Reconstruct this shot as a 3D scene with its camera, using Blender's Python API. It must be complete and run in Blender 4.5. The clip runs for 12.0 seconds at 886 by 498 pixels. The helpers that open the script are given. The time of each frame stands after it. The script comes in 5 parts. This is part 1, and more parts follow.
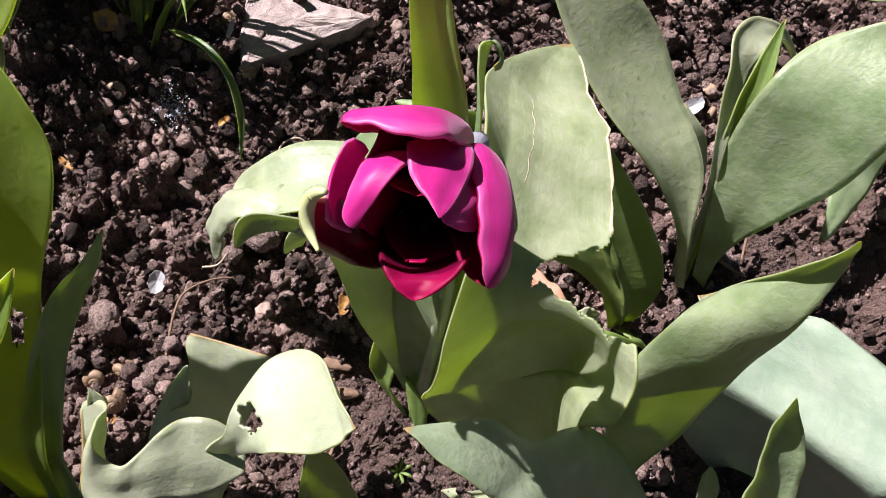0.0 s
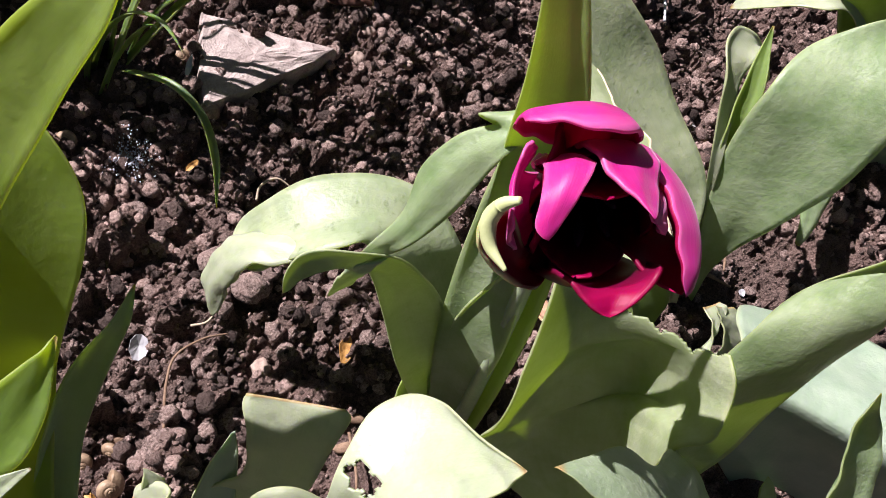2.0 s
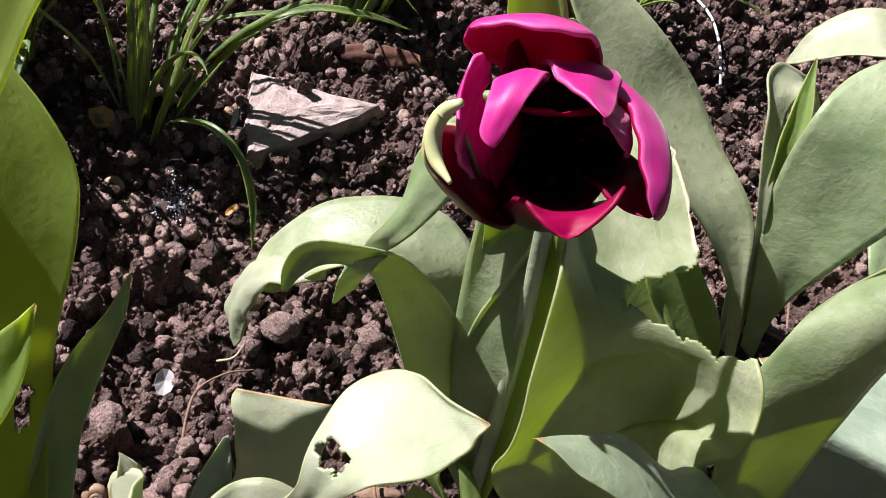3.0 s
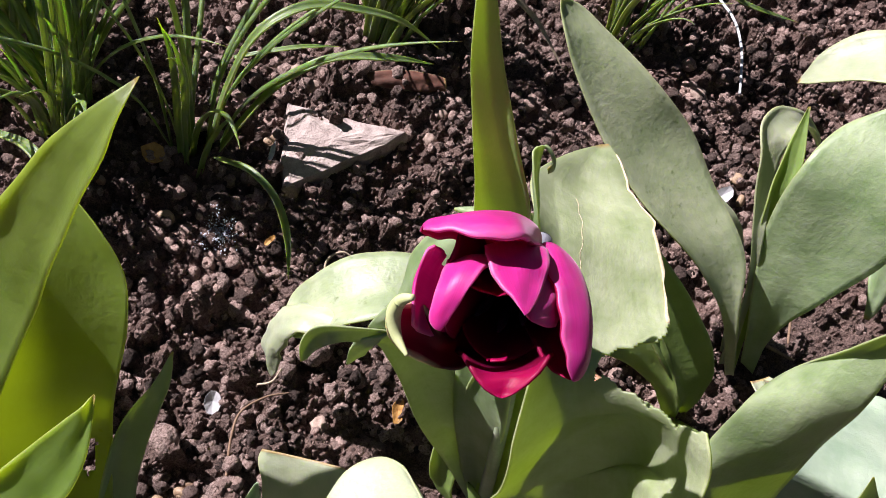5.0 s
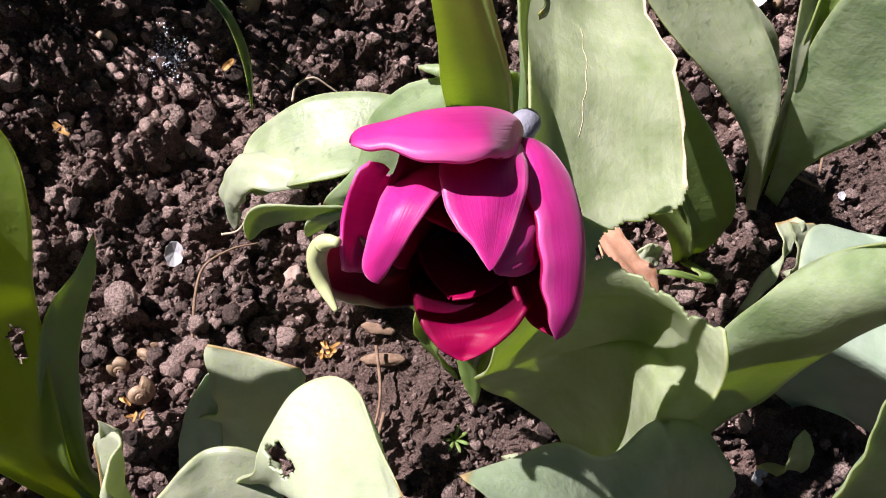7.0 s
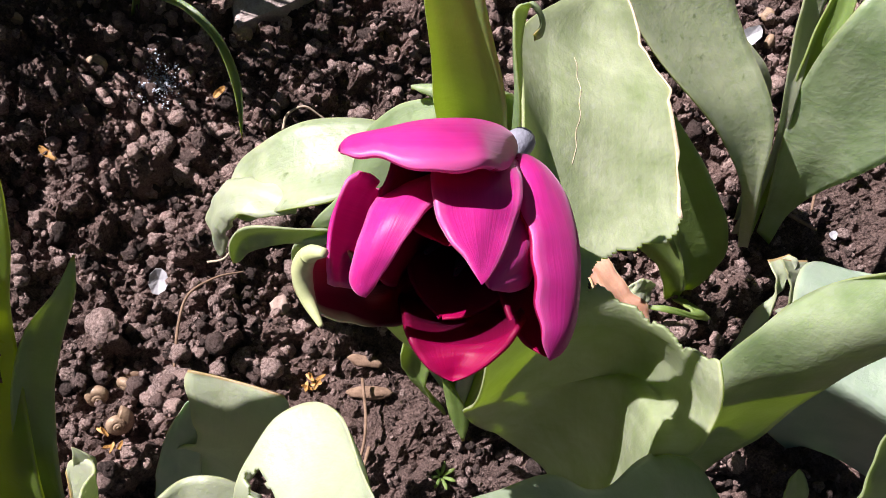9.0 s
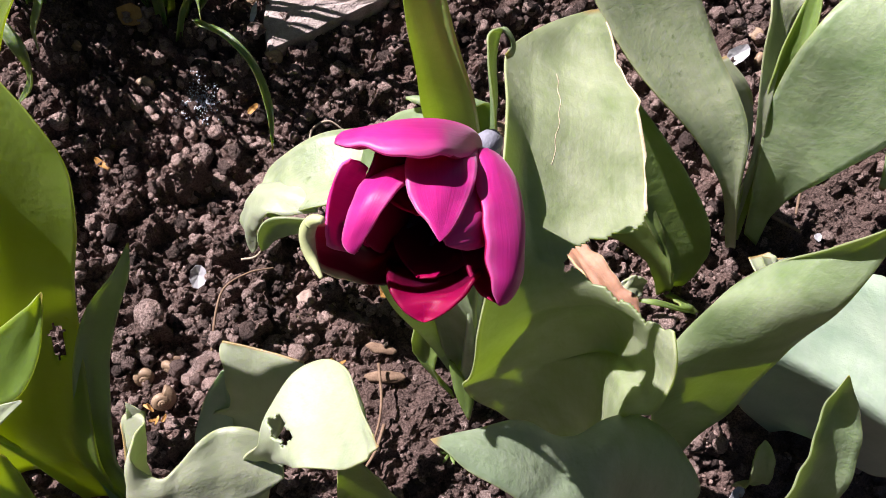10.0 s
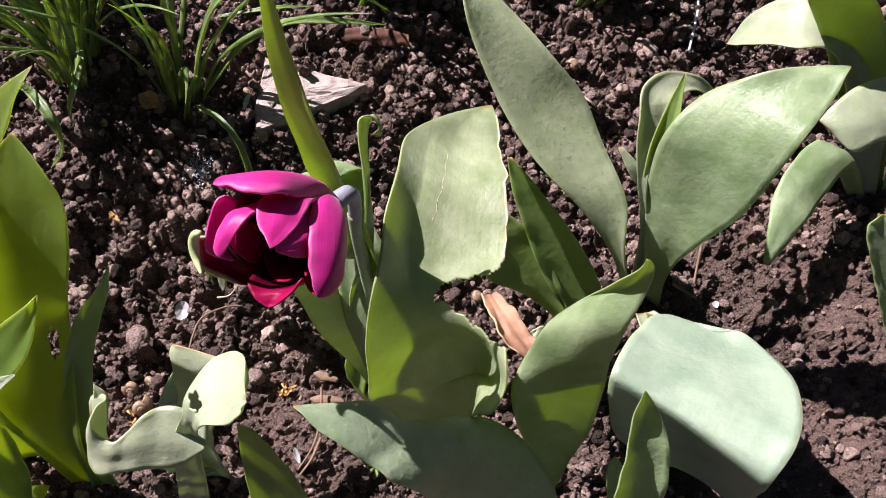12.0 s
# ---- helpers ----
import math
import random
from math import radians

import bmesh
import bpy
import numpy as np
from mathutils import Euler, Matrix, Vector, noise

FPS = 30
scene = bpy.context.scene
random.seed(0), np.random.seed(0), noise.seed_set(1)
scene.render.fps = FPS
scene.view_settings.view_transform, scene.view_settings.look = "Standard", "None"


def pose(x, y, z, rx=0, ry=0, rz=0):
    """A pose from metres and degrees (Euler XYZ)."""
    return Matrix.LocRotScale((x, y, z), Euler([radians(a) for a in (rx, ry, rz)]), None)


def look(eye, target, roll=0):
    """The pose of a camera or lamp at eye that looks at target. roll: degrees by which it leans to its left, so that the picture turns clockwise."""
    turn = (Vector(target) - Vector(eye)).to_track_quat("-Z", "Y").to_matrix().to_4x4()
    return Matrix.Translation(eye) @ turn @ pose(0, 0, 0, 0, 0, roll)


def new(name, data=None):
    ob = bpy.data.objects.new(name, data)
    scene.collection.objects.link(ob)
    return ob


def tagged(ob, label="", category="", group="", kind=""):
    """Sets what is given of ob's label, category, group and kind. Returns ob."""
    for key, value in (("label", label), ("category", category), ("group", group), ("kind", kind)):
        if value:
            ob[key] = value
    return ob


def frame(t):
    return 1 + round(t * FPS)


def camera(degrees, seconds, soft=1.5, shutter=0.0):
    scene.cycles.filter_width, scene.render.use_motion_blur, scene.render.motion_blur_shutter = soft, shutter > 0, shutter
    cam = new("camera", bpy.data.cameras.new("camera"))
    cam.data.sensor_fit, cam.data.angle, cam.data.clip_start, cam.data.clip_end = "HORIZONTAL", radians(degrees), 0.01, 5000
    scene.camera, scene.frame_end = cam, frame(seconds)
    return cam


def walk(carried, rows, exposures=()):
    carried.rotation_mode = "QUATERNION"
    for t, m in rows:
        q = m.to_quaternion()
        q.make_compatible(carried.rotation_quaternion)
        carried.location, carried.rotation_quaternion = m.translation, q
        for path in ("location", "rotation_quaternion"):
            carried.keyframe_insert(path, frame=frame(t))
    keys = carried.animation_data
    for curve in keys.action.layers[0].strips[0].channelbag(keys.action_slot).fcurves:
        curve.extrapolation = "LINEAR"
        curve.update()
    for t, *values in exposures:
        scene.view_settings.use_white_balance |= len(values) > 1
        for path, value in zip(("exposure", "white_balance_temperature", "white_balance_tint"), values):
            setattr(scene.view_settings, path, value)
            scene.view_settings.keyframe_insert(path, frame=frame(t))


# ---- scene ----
cam = camera(53.5, 12.0, 0.5)
PATH = [
    (0, (0.041, 0.05, 0.534), (0.099, 0.921, -1.266), 30.3),
    (0.5, (0.02, 0.032, 0.553), (0.071, 0.94, -1.228), 30.2),
    (1, (0.0, 0.024, 0.554), (0.102, 0.974, -1.203), 31.0),
    (1.5, (-0.022, 0.03, 0.524), (0.241, 1.067, -1.166), 35.4),
    (2, (-0.031, 0.029, 0.482), (0.263, 1.087, -1.19), 35.6),
    (2.5, (-0.012, 0.023, 0.457), (0.162, 1.114, -1.21), 30.4),
    (3, (0.023, 0.007, 0.456), (0.009, 1.226, -1.129), 22.6),
    (3.2, (0.034, -0.002, 0.452), (-0.008, 1.248, -1.108), 21.8),
    (4.8, (0.025, 0.036, 0.528), (-0.091, 1.148, -1.131), 18.1),
    (5, (0.025, 0.037, 0.538), (-0.056, 1.086, -1.163), 19.3),
    (5.5, (0.03, 0.063, 0.545), (0.048, 0.887, -1.278), 23.9),
    (6, (0.018, 0.084, 0.539), (0.06, 0.766, -1.341), 25.7),
    (6.5, (0.02, 0.096, 0.512), (0.096, 0.736, -1.381), 28.9),
    (7, (0.025, 0.105, 0.494), (0.114, 0.714, -1.409), 30.2),
    (7.5, (0.026, 0.12, 0.48), (0.115, 0.776, -1.407), 30.0),
    (7.7, (0.024, 0.119, 0.468), (0.116, 0.784, -1.416), 30.8),
    (9.3, (0.03, 0.1, 0.493), (0.103, 0.808, -1.377), 28.8),
    (9.5, (0.034, 0.098, 0.499), (0.108, 0.808, -1.369), 28.6),
    (10, (0.047, 0.077, 0.535), (0.026, 0.79, -1.334), 21.7),
    (10.5, (0.088, 0.077, 0.585), (-0.134, 0.8, -1.266), 7.6),
    (11, (0.128, 0.057, 0.6), (-0.131, 0.814, -1.233), 7.6),
    (11.5, (0.137, 0.045, 0.632), (-0.147, 0.859, -1.173), 7.4),
    (12, (0.141, 0.045, 0.64), (-0.08, 0.877, -1.164), 12.0),
]
walk(cam, [(t, look(eye, target, roll)) for t, eye, target, roll in PATH], [(0, 1.14), (12, 1.2)])

# ---- light ----
SUN_AZ, SUN_EL = radians(171), radians(44)
to_sun = Vector((math.cos(SUN_AZ) * math.cos(SUN_EL), math.sin(SUN_AZ) * math.cos(SUN_EL), math.sin(SUN_EL)))
world = bpy.data.worlds.new("sky")
scene.world = world
world.use_nodes = True
sky = world.node_tree.nodes.new("ShaderNodeTexSky")
sky.sky_type, sky.sun_disc = "NISHITA", False
sky.sun_elevation, sky.sun_rotation = SUN_EL, math.atan2(to_sun.x, to_sun.y)
world.node_tree.links.new(sky.outputs[0], world.node_tree.nodes["Background"].inputs["Color"])
world.node_tree.nodes["Background"].inputs["Strength"].default_value = 0.0125
sun = new("sun", bpy.data.lights.new("sun", "SUN"))
sun.data.energy, sun.data.angle, sun.data.color = 5.0, radians(0.55), (1.0, 0.92, 0.935)
sun.matrix_world = look(to_sun * 10, (0, 0, 0))


# ---- materials ----
class Nodes:
    """A small helper to write node materials."""

    def __init__(self, name):
        self.mat = bpy.data.materials.new(name)
        self.mat.use_nodes = True
        self.tree = self.mat.node_tree
        self.tree.nodes.clear()
        self.out = self.tree.nodes.new("ShaderNodeOutputMaterial")

    def node(self, kind, **values):
        n = self.tree.nodes.new(kind)
        for key, value in values.items():
            n.inputs[key.replace("_", " ")].default_value = value
        return n

    def link(self, a, b):
        self.tree.links.new(a, b)

    def noise(self, where, scale, detail=4, rough=0.6):
        n = self.node("ShaderNodeTexNoise", Scale=scale, Detail=detail, Roughness=rough)
        self.link(where, n.inputs["Vector"])
        return n.outputs["Fac"]

    def ramp(self, fac, stops):
        n = self.tree.nodes.new("ShaderNodeValToRGB")
        e = n.color_ramp.elements
        while len(e) < len(stops):
            e.new(0.5)
        for el, (p, c) in zip(e, stops):
            el.position, el.color = p, (*c, 1)
        self.link(fac, n.inputs["Fac"])
        return n.outputs["Color"]

    def mix(self, fac, a, b, mode="MIX"):
        n = self.tree.nodes.new("ShaderNodeMix")
        n.data_type, n.blend_type = "RGBA", mode
        for value, k in ((fac, 0), (a, 6), (b, 7)):
            if isinstance(value, (int, float)):
                n.inputs[k].default_value = value
            elif isinstance(value, tuple):
                n.inputs[k].default_value = (*value, 1)
            else:
                self.link(value, n.inputs[k])
        return n.outputs[2]

    def maths(self, op, a, b=0.0, clamp=False):
        n = self.tree.nodes.new("ShaderNodeMath")
        n.operation, n.use_clamp = op, clamp
        for k, value in enumerate((a, b)):
            if isinstance(value, (int, float)):
                n.inputs[k].default_value = value
            else:
                self.link(value, n.inputs[k])
        return n.outputs[0]

    def stretched(self, where, scale):
        n = self.tree.nodes.new("ShaderNodeMapping")
        n.inputs["Scale"].default_value = scale
        self.link(where, n.inputs["Vector"])
        return n.outputs[0]

    def coords(self, kind):
        return self.tree.nodes.new("ShaderNodeTexCoord").outputs[kind]

    def bump(self, height, distance, strength=1.0):
        n = self.node("ShaderNodeBump", Distance=distance, Strength=strength)
        self.link(height, n.inputs["Height"])
        return n.outputs["Normal"]

    def surface(self, color, roughness, normal=None, specular=0.5, thin=None, share=0.0, sheen=0.0, through_color=None, through_share=0.0):
        p = self.node("ShaderNodeBsdfPrincipled")
        p.inputs["Specular IOR Level"].default_value = specular
        p.inputs["Sheen Weight"].default_value = sheen
        for value, key in ((color, "Base Color"), (roughness, "Roughness")):
            if isinstance(value, tuple):
                p.inputs[key].default_value = (*value, 1)
            elif isinstance(value, (int, float)):
                p.inputs[key].default_value = value
            else:
                self.link(value, p.inputs[key])
        if normal:
            self.link(normal, p.inputs["Normal"])
        if thin is not None:
            p.inputs["Subsurface Weight"].default_value = share
            p.inputs["Subsurface Radius"].default_value = thin
            p.inputs["Subsurface Scale"].default_value = 0.001
        last = p.outputs[0]
        if through_color:
            glow = self.node("ShaderNodeBsdfTranslucent")
            glow.inputs["Color"].default_value = (*through_color, 1)
            both = self.node("ShaderNodeMixShader")
            both.inputs[0].default_value = through_share
            self.link(last, both.inputs[1])
            self.link(glow.outputs[0], both.inputs[2])
            last = both.outputs[0]
        self.link(last, self.out.inputs["Surface"])
        return self.mat


def soil_material(name, dark, mid, light, loose=False):
    n = Nodes(name)
    at = n.coords("Object")
    coarse, fine, grit = n.noise(at, 9, 5), n.noise(at, 90, 6, 0.7), n.noise(at, 700, 4, 0.7)
    tone = n.maths("ADD", n.maths("MULTIPLY", coarse, 0.45), n.maths("MULTIPLY", fine, 0.32))
    col = n.ramp(tone, [(0.34, dark), (0.5, mid), (0.66, light)])
    col = n.mix(n.ramp(grit, [(0.3, (0, 0, 0)), (0.75, (0.75, 0.75, 0.75))]), col, light)
    if loose:
        each = n.tree.nodes.new("ShaderNodeNewGeometry").outputs["Random Per Island"]
        col = n.mix(1.0, col, n.ramp(each, [(0.0, (0.10, 0.10, 0.10)), (0.35, (0.42, 0.41, 0.41)), (0.6, (0.92, 0.92, 0.92)), (1.0, (1.0, 1.0, 1.0))]), "MULTIPLY")
    crumb = n.noise(at, 260, 5, 0.75)
    relief = n.maths("ADD", n.maths("MULTIPLY", fine, 0.8), n.maths("ADD", n.maths("MULTIPLY", crumb, 0.7), n.maths("MULTIPLY", grit, 0.3)))
    return n.surface(col, 0.92, n.bump(relief, 0.009, 1.0), specular=0.2)


def blade_material(name, low, high, depth=(1.3, 1.9, 0.3), share=0.8, veins=34, gloss=0.44, spots=0.0, lets=0.24, tint=(0.78, 0.90, 0.22), dry_tip=0.9):
    n = Nodes(name)
    uv, at = n.coords("UV"), n.coords("Object")
    vein = n.noise(n.stretched(uv, (veins, 1.3, 1)), 1.0, 3, 0.65)
    blotch, fine = n.noise(at, 38, 4, 0.65), n.noise(at, 230, 4, 0.65)
    tone = n.maths("ADD", n.maths("MULTIPLY", vein, 0.16), n.maths("MULTIPLY", blotch, 0.84))
    col = n.ramp(tone, [(0.3, low), (0.68, high)])
    rnd = n.tree.nodes.new("ShaderNodeObjectInfo").outputs["Random"]
    hue = n.tree.nodes.new("ShaderNodeHueSaturation")
    n.link(col, hue.inputs["Color"])
    n.link(n.maths("ADD", n.maths("MULTIPLY", rnd, 0.016), 0.492), hue.inputs["Hue"])
    n.link(n.maths("ADD", n.maths("MULTIPLY", rnd, 0.14), 0.93), hue.inputs["Value"])
    col = hue.outputs[0]
    if spots:
        specks = n.ramp(n.noise(at, 160, 3, 0.6), [(0.60, (0, 0, 0)), (0.72, (spots, spots, spots))])
        col = n.mix(specks, col, (low[0] * 0.5, low[1] * 0.55, low[2] * 0.5))
    # A pale dry rim along both margins.
    side = n.tree.nodes.new("ShaderNodeSeparateXYZ")
    n.link(uv, side.inputs[0])
    edge = n.maths("ABSOLUTE", n.maths("SUBTRACT", side.outputs[0], 0.5))
    rim = n.ramp(edge, [(0.478, (0, 0, 0)), (0.497, (0.35, 0.35, 0.35))])
    col = n.mix(rim, col, (0.50, 0.50, 0.27))
    dry = n.maths("ADD", side.outputs[1], n.maths("MULTIPLY", n.maths("SUBTRACT", blotch, 0.5), 0.05))
    col = n.mix(n.ramp(dry, [(0.972, (0, 0, 0)), (0.99, (dry_tip, dry_tip, dry_tip))]), col, (0.34, 0.21, 0.09))
    relief = n.maths("ADD", n.maths("MULTIPLY", vein, 0.08), n.maths("ADD", n.maths("MULTIPLY", blotch, 0.55), n.maths("MULTIPLY", fine, 0.42)))
    rough = n.maths("ADD", n.maths("MULTIPLY", blotch, 0.25), gloss - 0.12)
    return n.surface(col, rough, n.bump(relief, 0.0018, 0.7), specular=0.55, thin=depth, share=share, through_color=tint, through_share=lets)


def plain_material(name, a, b, scale, rough=0.7, relief=0.0008, specular=0.4, thin=None, share=0.0):
    n = Nodes(name)
    at = n.coords("Object")
    big, small = n.noise(at, scale, 4), n.noise(at, scale * 7, 4)
    tone = n.maths("ADD", n.maths("MULTIPLY", big, 0.6), n.maths("MULTIPLY", small, 0.4))
    return n.surface(n.ramp(tone, [(0.32, a), (0.68, b)]), rough, n.bump(tone, relief), specular, thin, share)


def petal_material(name, green_tip=False, throat=0.30, crimson=False):
    n = Nodes(name)
    uv, at = n.coords("UV"), n.coords("Object")
    side = n.tree.nodes.new("ShaderNodeSeparateXYZ")
    n.link(uv, side.inputs[0])
    vein = n.noise(n.stretched(uv, (30, 0.9, 1)), 1.0, 3, 0.6)
    blotch = n.noise(at, 60, 3)
    tone = n.maths("ADD", n.maths("MULTIPLY", vein, 0.35), n.maths("MULTIPLY", blotch, 0.65))
    col = n.ramp(tone, [(0.25, (0.38, 0.007, 0.165)), (0.75, (0.70, 0.045, 0.345))])
    edge = n.maths("ABSOLUTE", n.maths("SUBTRACT", side.outputs[0], 0.5))
    col = n.mix(n.ramp(edge, [(0.36, (0, 0, 0)), (0.5, (0.55, 0.55, 0.55))]), col, (0.74, 0.19, 0.46))
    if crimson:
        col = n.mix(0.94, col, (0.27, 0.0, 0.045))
    # Near-black from the base: pigment; a high throat also paints in the cup's shade.
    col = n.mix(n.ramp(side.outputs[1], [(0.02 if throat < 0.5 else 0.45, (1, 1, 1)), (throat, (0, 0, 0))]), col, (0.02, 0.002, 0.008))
    if green_tip:
        col = n.mix(n.ramp(side.outputs[1], [(0.80, (0, 0, 0)), (0.93, (1, 1, 1))]), col, (0.50, 0.54, 0.24))
        col = n.mix(n.ramp(edge, [(0.38, (0, 0, 0)), (0.45, (1, 1, 1))]), col, n.mix(n.ramp(side.outputs[1], [(0.5, (0, 0, 0)), (0.65, (1, 1, 1))]), col, (0.56, 0.58, 0.30)))
    mat = n.surface(col, 0.42, n.bump(vein, 0.0003, 0.35), 0.15 if crimson else 0.35, (1.2, 0.1, 0.4), 0.3, sheen=0.0 if crimson else 0.24, through_color=(0.62, 0.004, 0.06) if crimson else (0.90, 0.04, 0.42), through_share=0.2 if crimson else 0.27)
    for node in n.tree.nodes:
        if node.type == "BSDF_PRINCIPLED":
            node.inputs["Sheen Roughness"].default_value = 0.35
            node.inputs["Sheen Tint"].default_value = (1.0, 0.72, 0.95, 1)
    return mat


# The sheet is darker than the crumbs: shade of the gaps between them, as colour.
SHADED_SOIL = soil_material("soil", (0.014, 0.0078, 0.0068), (0.15, 0.09, 0.077), (0.44, 0.305, 0.272))
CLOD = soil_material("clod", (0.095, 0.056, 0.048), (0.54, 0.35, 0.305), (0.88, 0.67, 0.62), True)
LEAFLIGHT = (0.62, 0.76, 0.12)
WAXY = blade_material("waxy_blade", (0.165, 0.25, 0.115), (0.40, 0.47, 0.315), (1.8, 2.4, 0.6), share=0.15, spots=0.3, lets=0.36, tint=LEAFLIGHT)
PALE = blade_material("pale_blade", (0.29, 0.34, 0.23), (0.47, 0.50, 0.37), (1.8, 2.4, 0.8), share=0.3, lets=0.26, tint=(0.66, 0.76, 0.35))
CREAM = blade_material("cream_blade", (0.24, 0.305, 0.16), (0.53, 0.57, 0.42), (1.8, 2.4, 0.6), share=0.1, spots=0.2, lets=0.42, tint=LEAFLIGHT)
MINT = blade_material("mint_blade", (0.235, 0.315, 0.235), (0.385, 0.455, 0.36), (1.6, 2.0, 1.2), share=0.3, lets=0.2, dry_tip=0.0, tint=(0.50, 0.68, 0.40))
DULL = blade_material("dull_blade", (0.22, 0.30, 0.19), (0.42, 0.495, 0.36), (1.6, 2.0, 1.0), share=0.15, spots=0.3, lets=0.28, tint=LEAFLIGHT)
GREEN = blade_material("green_blade", (0.13, 0.21, 0.05), (0.27, 0.36, 0.13), (2.2, 3.0, 0.25), share=0.15, lets=0.34, tint=LEAFLIGHT)
BACKLIT = blade_material("backlit_blade", (0.09, 0.14, 0.03), (0.19, 0.26, 0.08), (2.6, 3.2, 0.2), share=0.15, lets=0.52, gloss=0.32, tint=(0.76, 0.90, 0.07))
SPEARED = blade_material("spear_blade", (0.18, 0.27, 0.07), (0.33, 0.43, 0.16), (2.4, 3.4, 0.2), share=0.15, lets=0.46, tint=(0.72, 0.86, 0.14))
DEEP = blade_material("deep_green_blade", (0.13, 0.20, 0.11), (0.25, 0.33, 0.20), share=0.15, lets=0.3, tint=LEAFLIGHT)
SPECKLED = blade_material("speckled_blade", (0.21, 0.27, 0.155), (0.43, 0.47, 0.33), (1.8, 2.4, 0.6), share=0.2, spots=0.7, lets=0.3, tint=LEAFLIGHT)
STEM = blade_material("stem", (0.20, 0.27, 0.16), (0.34, 0.40, 0.28), share=0.3, lets=0.0)
NECK = plain_material("neck", (0.19, 0.20, 0.23), (0.30, 0.29, 0.37), 120, 0.5)
PETAL = petal_material("petal")
# Throats of 0.85 and more carry the shade inside the cup as colour.
PETAL_SHADED = petal_material("petal_inside_shaded", throat=0.95, crimson=True)
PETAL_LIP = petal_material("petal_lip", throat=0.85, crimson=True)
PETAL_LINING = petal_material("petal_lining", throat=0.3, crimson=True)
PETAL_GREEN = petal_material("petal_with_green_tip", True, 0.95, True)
RIM = plain_material("petal_rim", (0.40, 0.45, 0.20), (0.54, 0.58, 0.32), 90, 0.45, 0.0001)
STAMEN = plain_material("stamen", (0.012, 0.006, 0.016), (0.04, 0.02, 0.04), 300, 0.6)
GRASS = blade_material("grass_blade", (0.07, 0.13, 0.05), (0.20, 0.28, 0.12), (1.0, 1.6, 0.2), veins=8, gloss=0.4)
STONE = plain_material("stone", (0.26, 0.205, 0.195), (0.56, 0.47, 0.45), 110, 0.9, 0.003, 0.2)
SHELL = plain_material("snail_shell", (0.17, 0.105, 0.065), (0.40, 0.29, 0.20), 130, 0.45)
CHALK = plain_material("chalk_chip", (0.32, 0.32, 0.36), (0.54, 0.53, 0.55), 90, 0.5)
TWIG = plain_material("twig", (0.12, 0.07, 0.045), (0.30, 0.20, 0.14), 140, 0.85)
ROOT = plain_material("root", (0.30, 0.23, 0.17), (0.52, 0.43, 0.33), 140, 0.8)
DRY = blade_material("dry_leaf", (0.20, 0.085, 0.055), (0.44, 0.24, 0.165), (0.9, 0.4, 0.2), share=0.4, veins=16, gloss=0.7, lets=0.0)
# Darker copy of the dry leaf, with the shade it lies in as colour.
DRYSHADED = blade_material("shaded_dry_leaf", (0.05, 0.02, 0.014), (0.13, 0.05, 0.03), (0.5, 0.2, 0.1), share=0.2, veins=16, gloss=0.8, lets=0.0)
MARGIN = plain_material("dry_margin", (0.42, 0.32, 0.20), (0.66, 0.56, 0.40), 160, 0.8)
AMBER = plain_material("amber_scale", (0.30, 0.13, 0.03), (0.55, 0.32, 0.11), 200, 0.5)
FLUFF = plain_material("fluff", (0.50, 0.53, 0.66), (0.74, 0.76, 0.86), 300, 0.6)
PEBBLE = plain_material("pebble", (0.22, 0.15, 0.13), (0.44, 0.34, 0.29), 90, 0.85)
THREAD = plain_material("thread", (0.55, 0.55, 0.6), (0.75, 0.75, 0.8), 300, 0.6)


# ---- builders ----
def mesh_of(name, verts, faces, uvs=None, smooth=True):
    me = bpy.data.meshes.new(name)
    me.from_pydata([tuple(v) for v in verts], [], [tuple(f) for f in faces])
    if uvs is not None:
        layer = me.uv_layers.new(name="UVMap")
        loops = np.zeros(len(me.loops), dtype=np.int32)
        me.loops.foreach_get("vertex_index", loops)
        layer.data.foreach_set("uv", np.asarray(uvs, dtype=np.float32)[loops].ravel())
    if smooth:
        me.polygons.foreach_set("use_smooth", np.ones(len(me.polygons), dtype=bool))
    me.update()
    return me


def part(name, me, material, parent=None, label=""):
    ob = new(name, me)
    if material and not me.materials:
        me.materials.append(material)
    if parent:
        ob.parent = parent
    if label:
        ob["label"] = label
    return ob


def knots(points):
    p = np.asarray(points, dtype=float)
    d = np.r_[0, np.cumsum(np.sqrt(np.linalg.norm(np.diff(p[:, :3], axis=0), axis=1)) + 1e-6)]
    return d / d[-1]


def spline(points, n):
    """Catmull-Rom through the rows of points, n rows, spaced by the length of the first three columns."""
    p = np.asarray(points, dtype=float)
    d = knots(p)
    slope = np.gradient(p, d, axis=0) if len(p) > 2 else np.repeat((p[1:] - p[:1]), 2, axis=0)
    t = np.linspace(0, 1, n)
    k = np.clip(np.searchsorted(d, t, side="right") - 1, 0, len(d) - 2)
    h = (d[k + 1] - d[k])[:, None]
    s = ((t - d[k]) / (d[k + 1] - d[k]))[:, None]
    return ((2 * s**3 - 3 * s**2 + 1) * p[k] + (s**3 - 2 * s**2 + s) * h * slope[k] + (3 * s**2 - 2 * s**3) * p[k + 1] + (s**3 - s**2) * h * slope[k + 1])


def unit(v):
    return v / (np.linalg.norm(v, axis=-1, keepdims=True) + 1e-12)


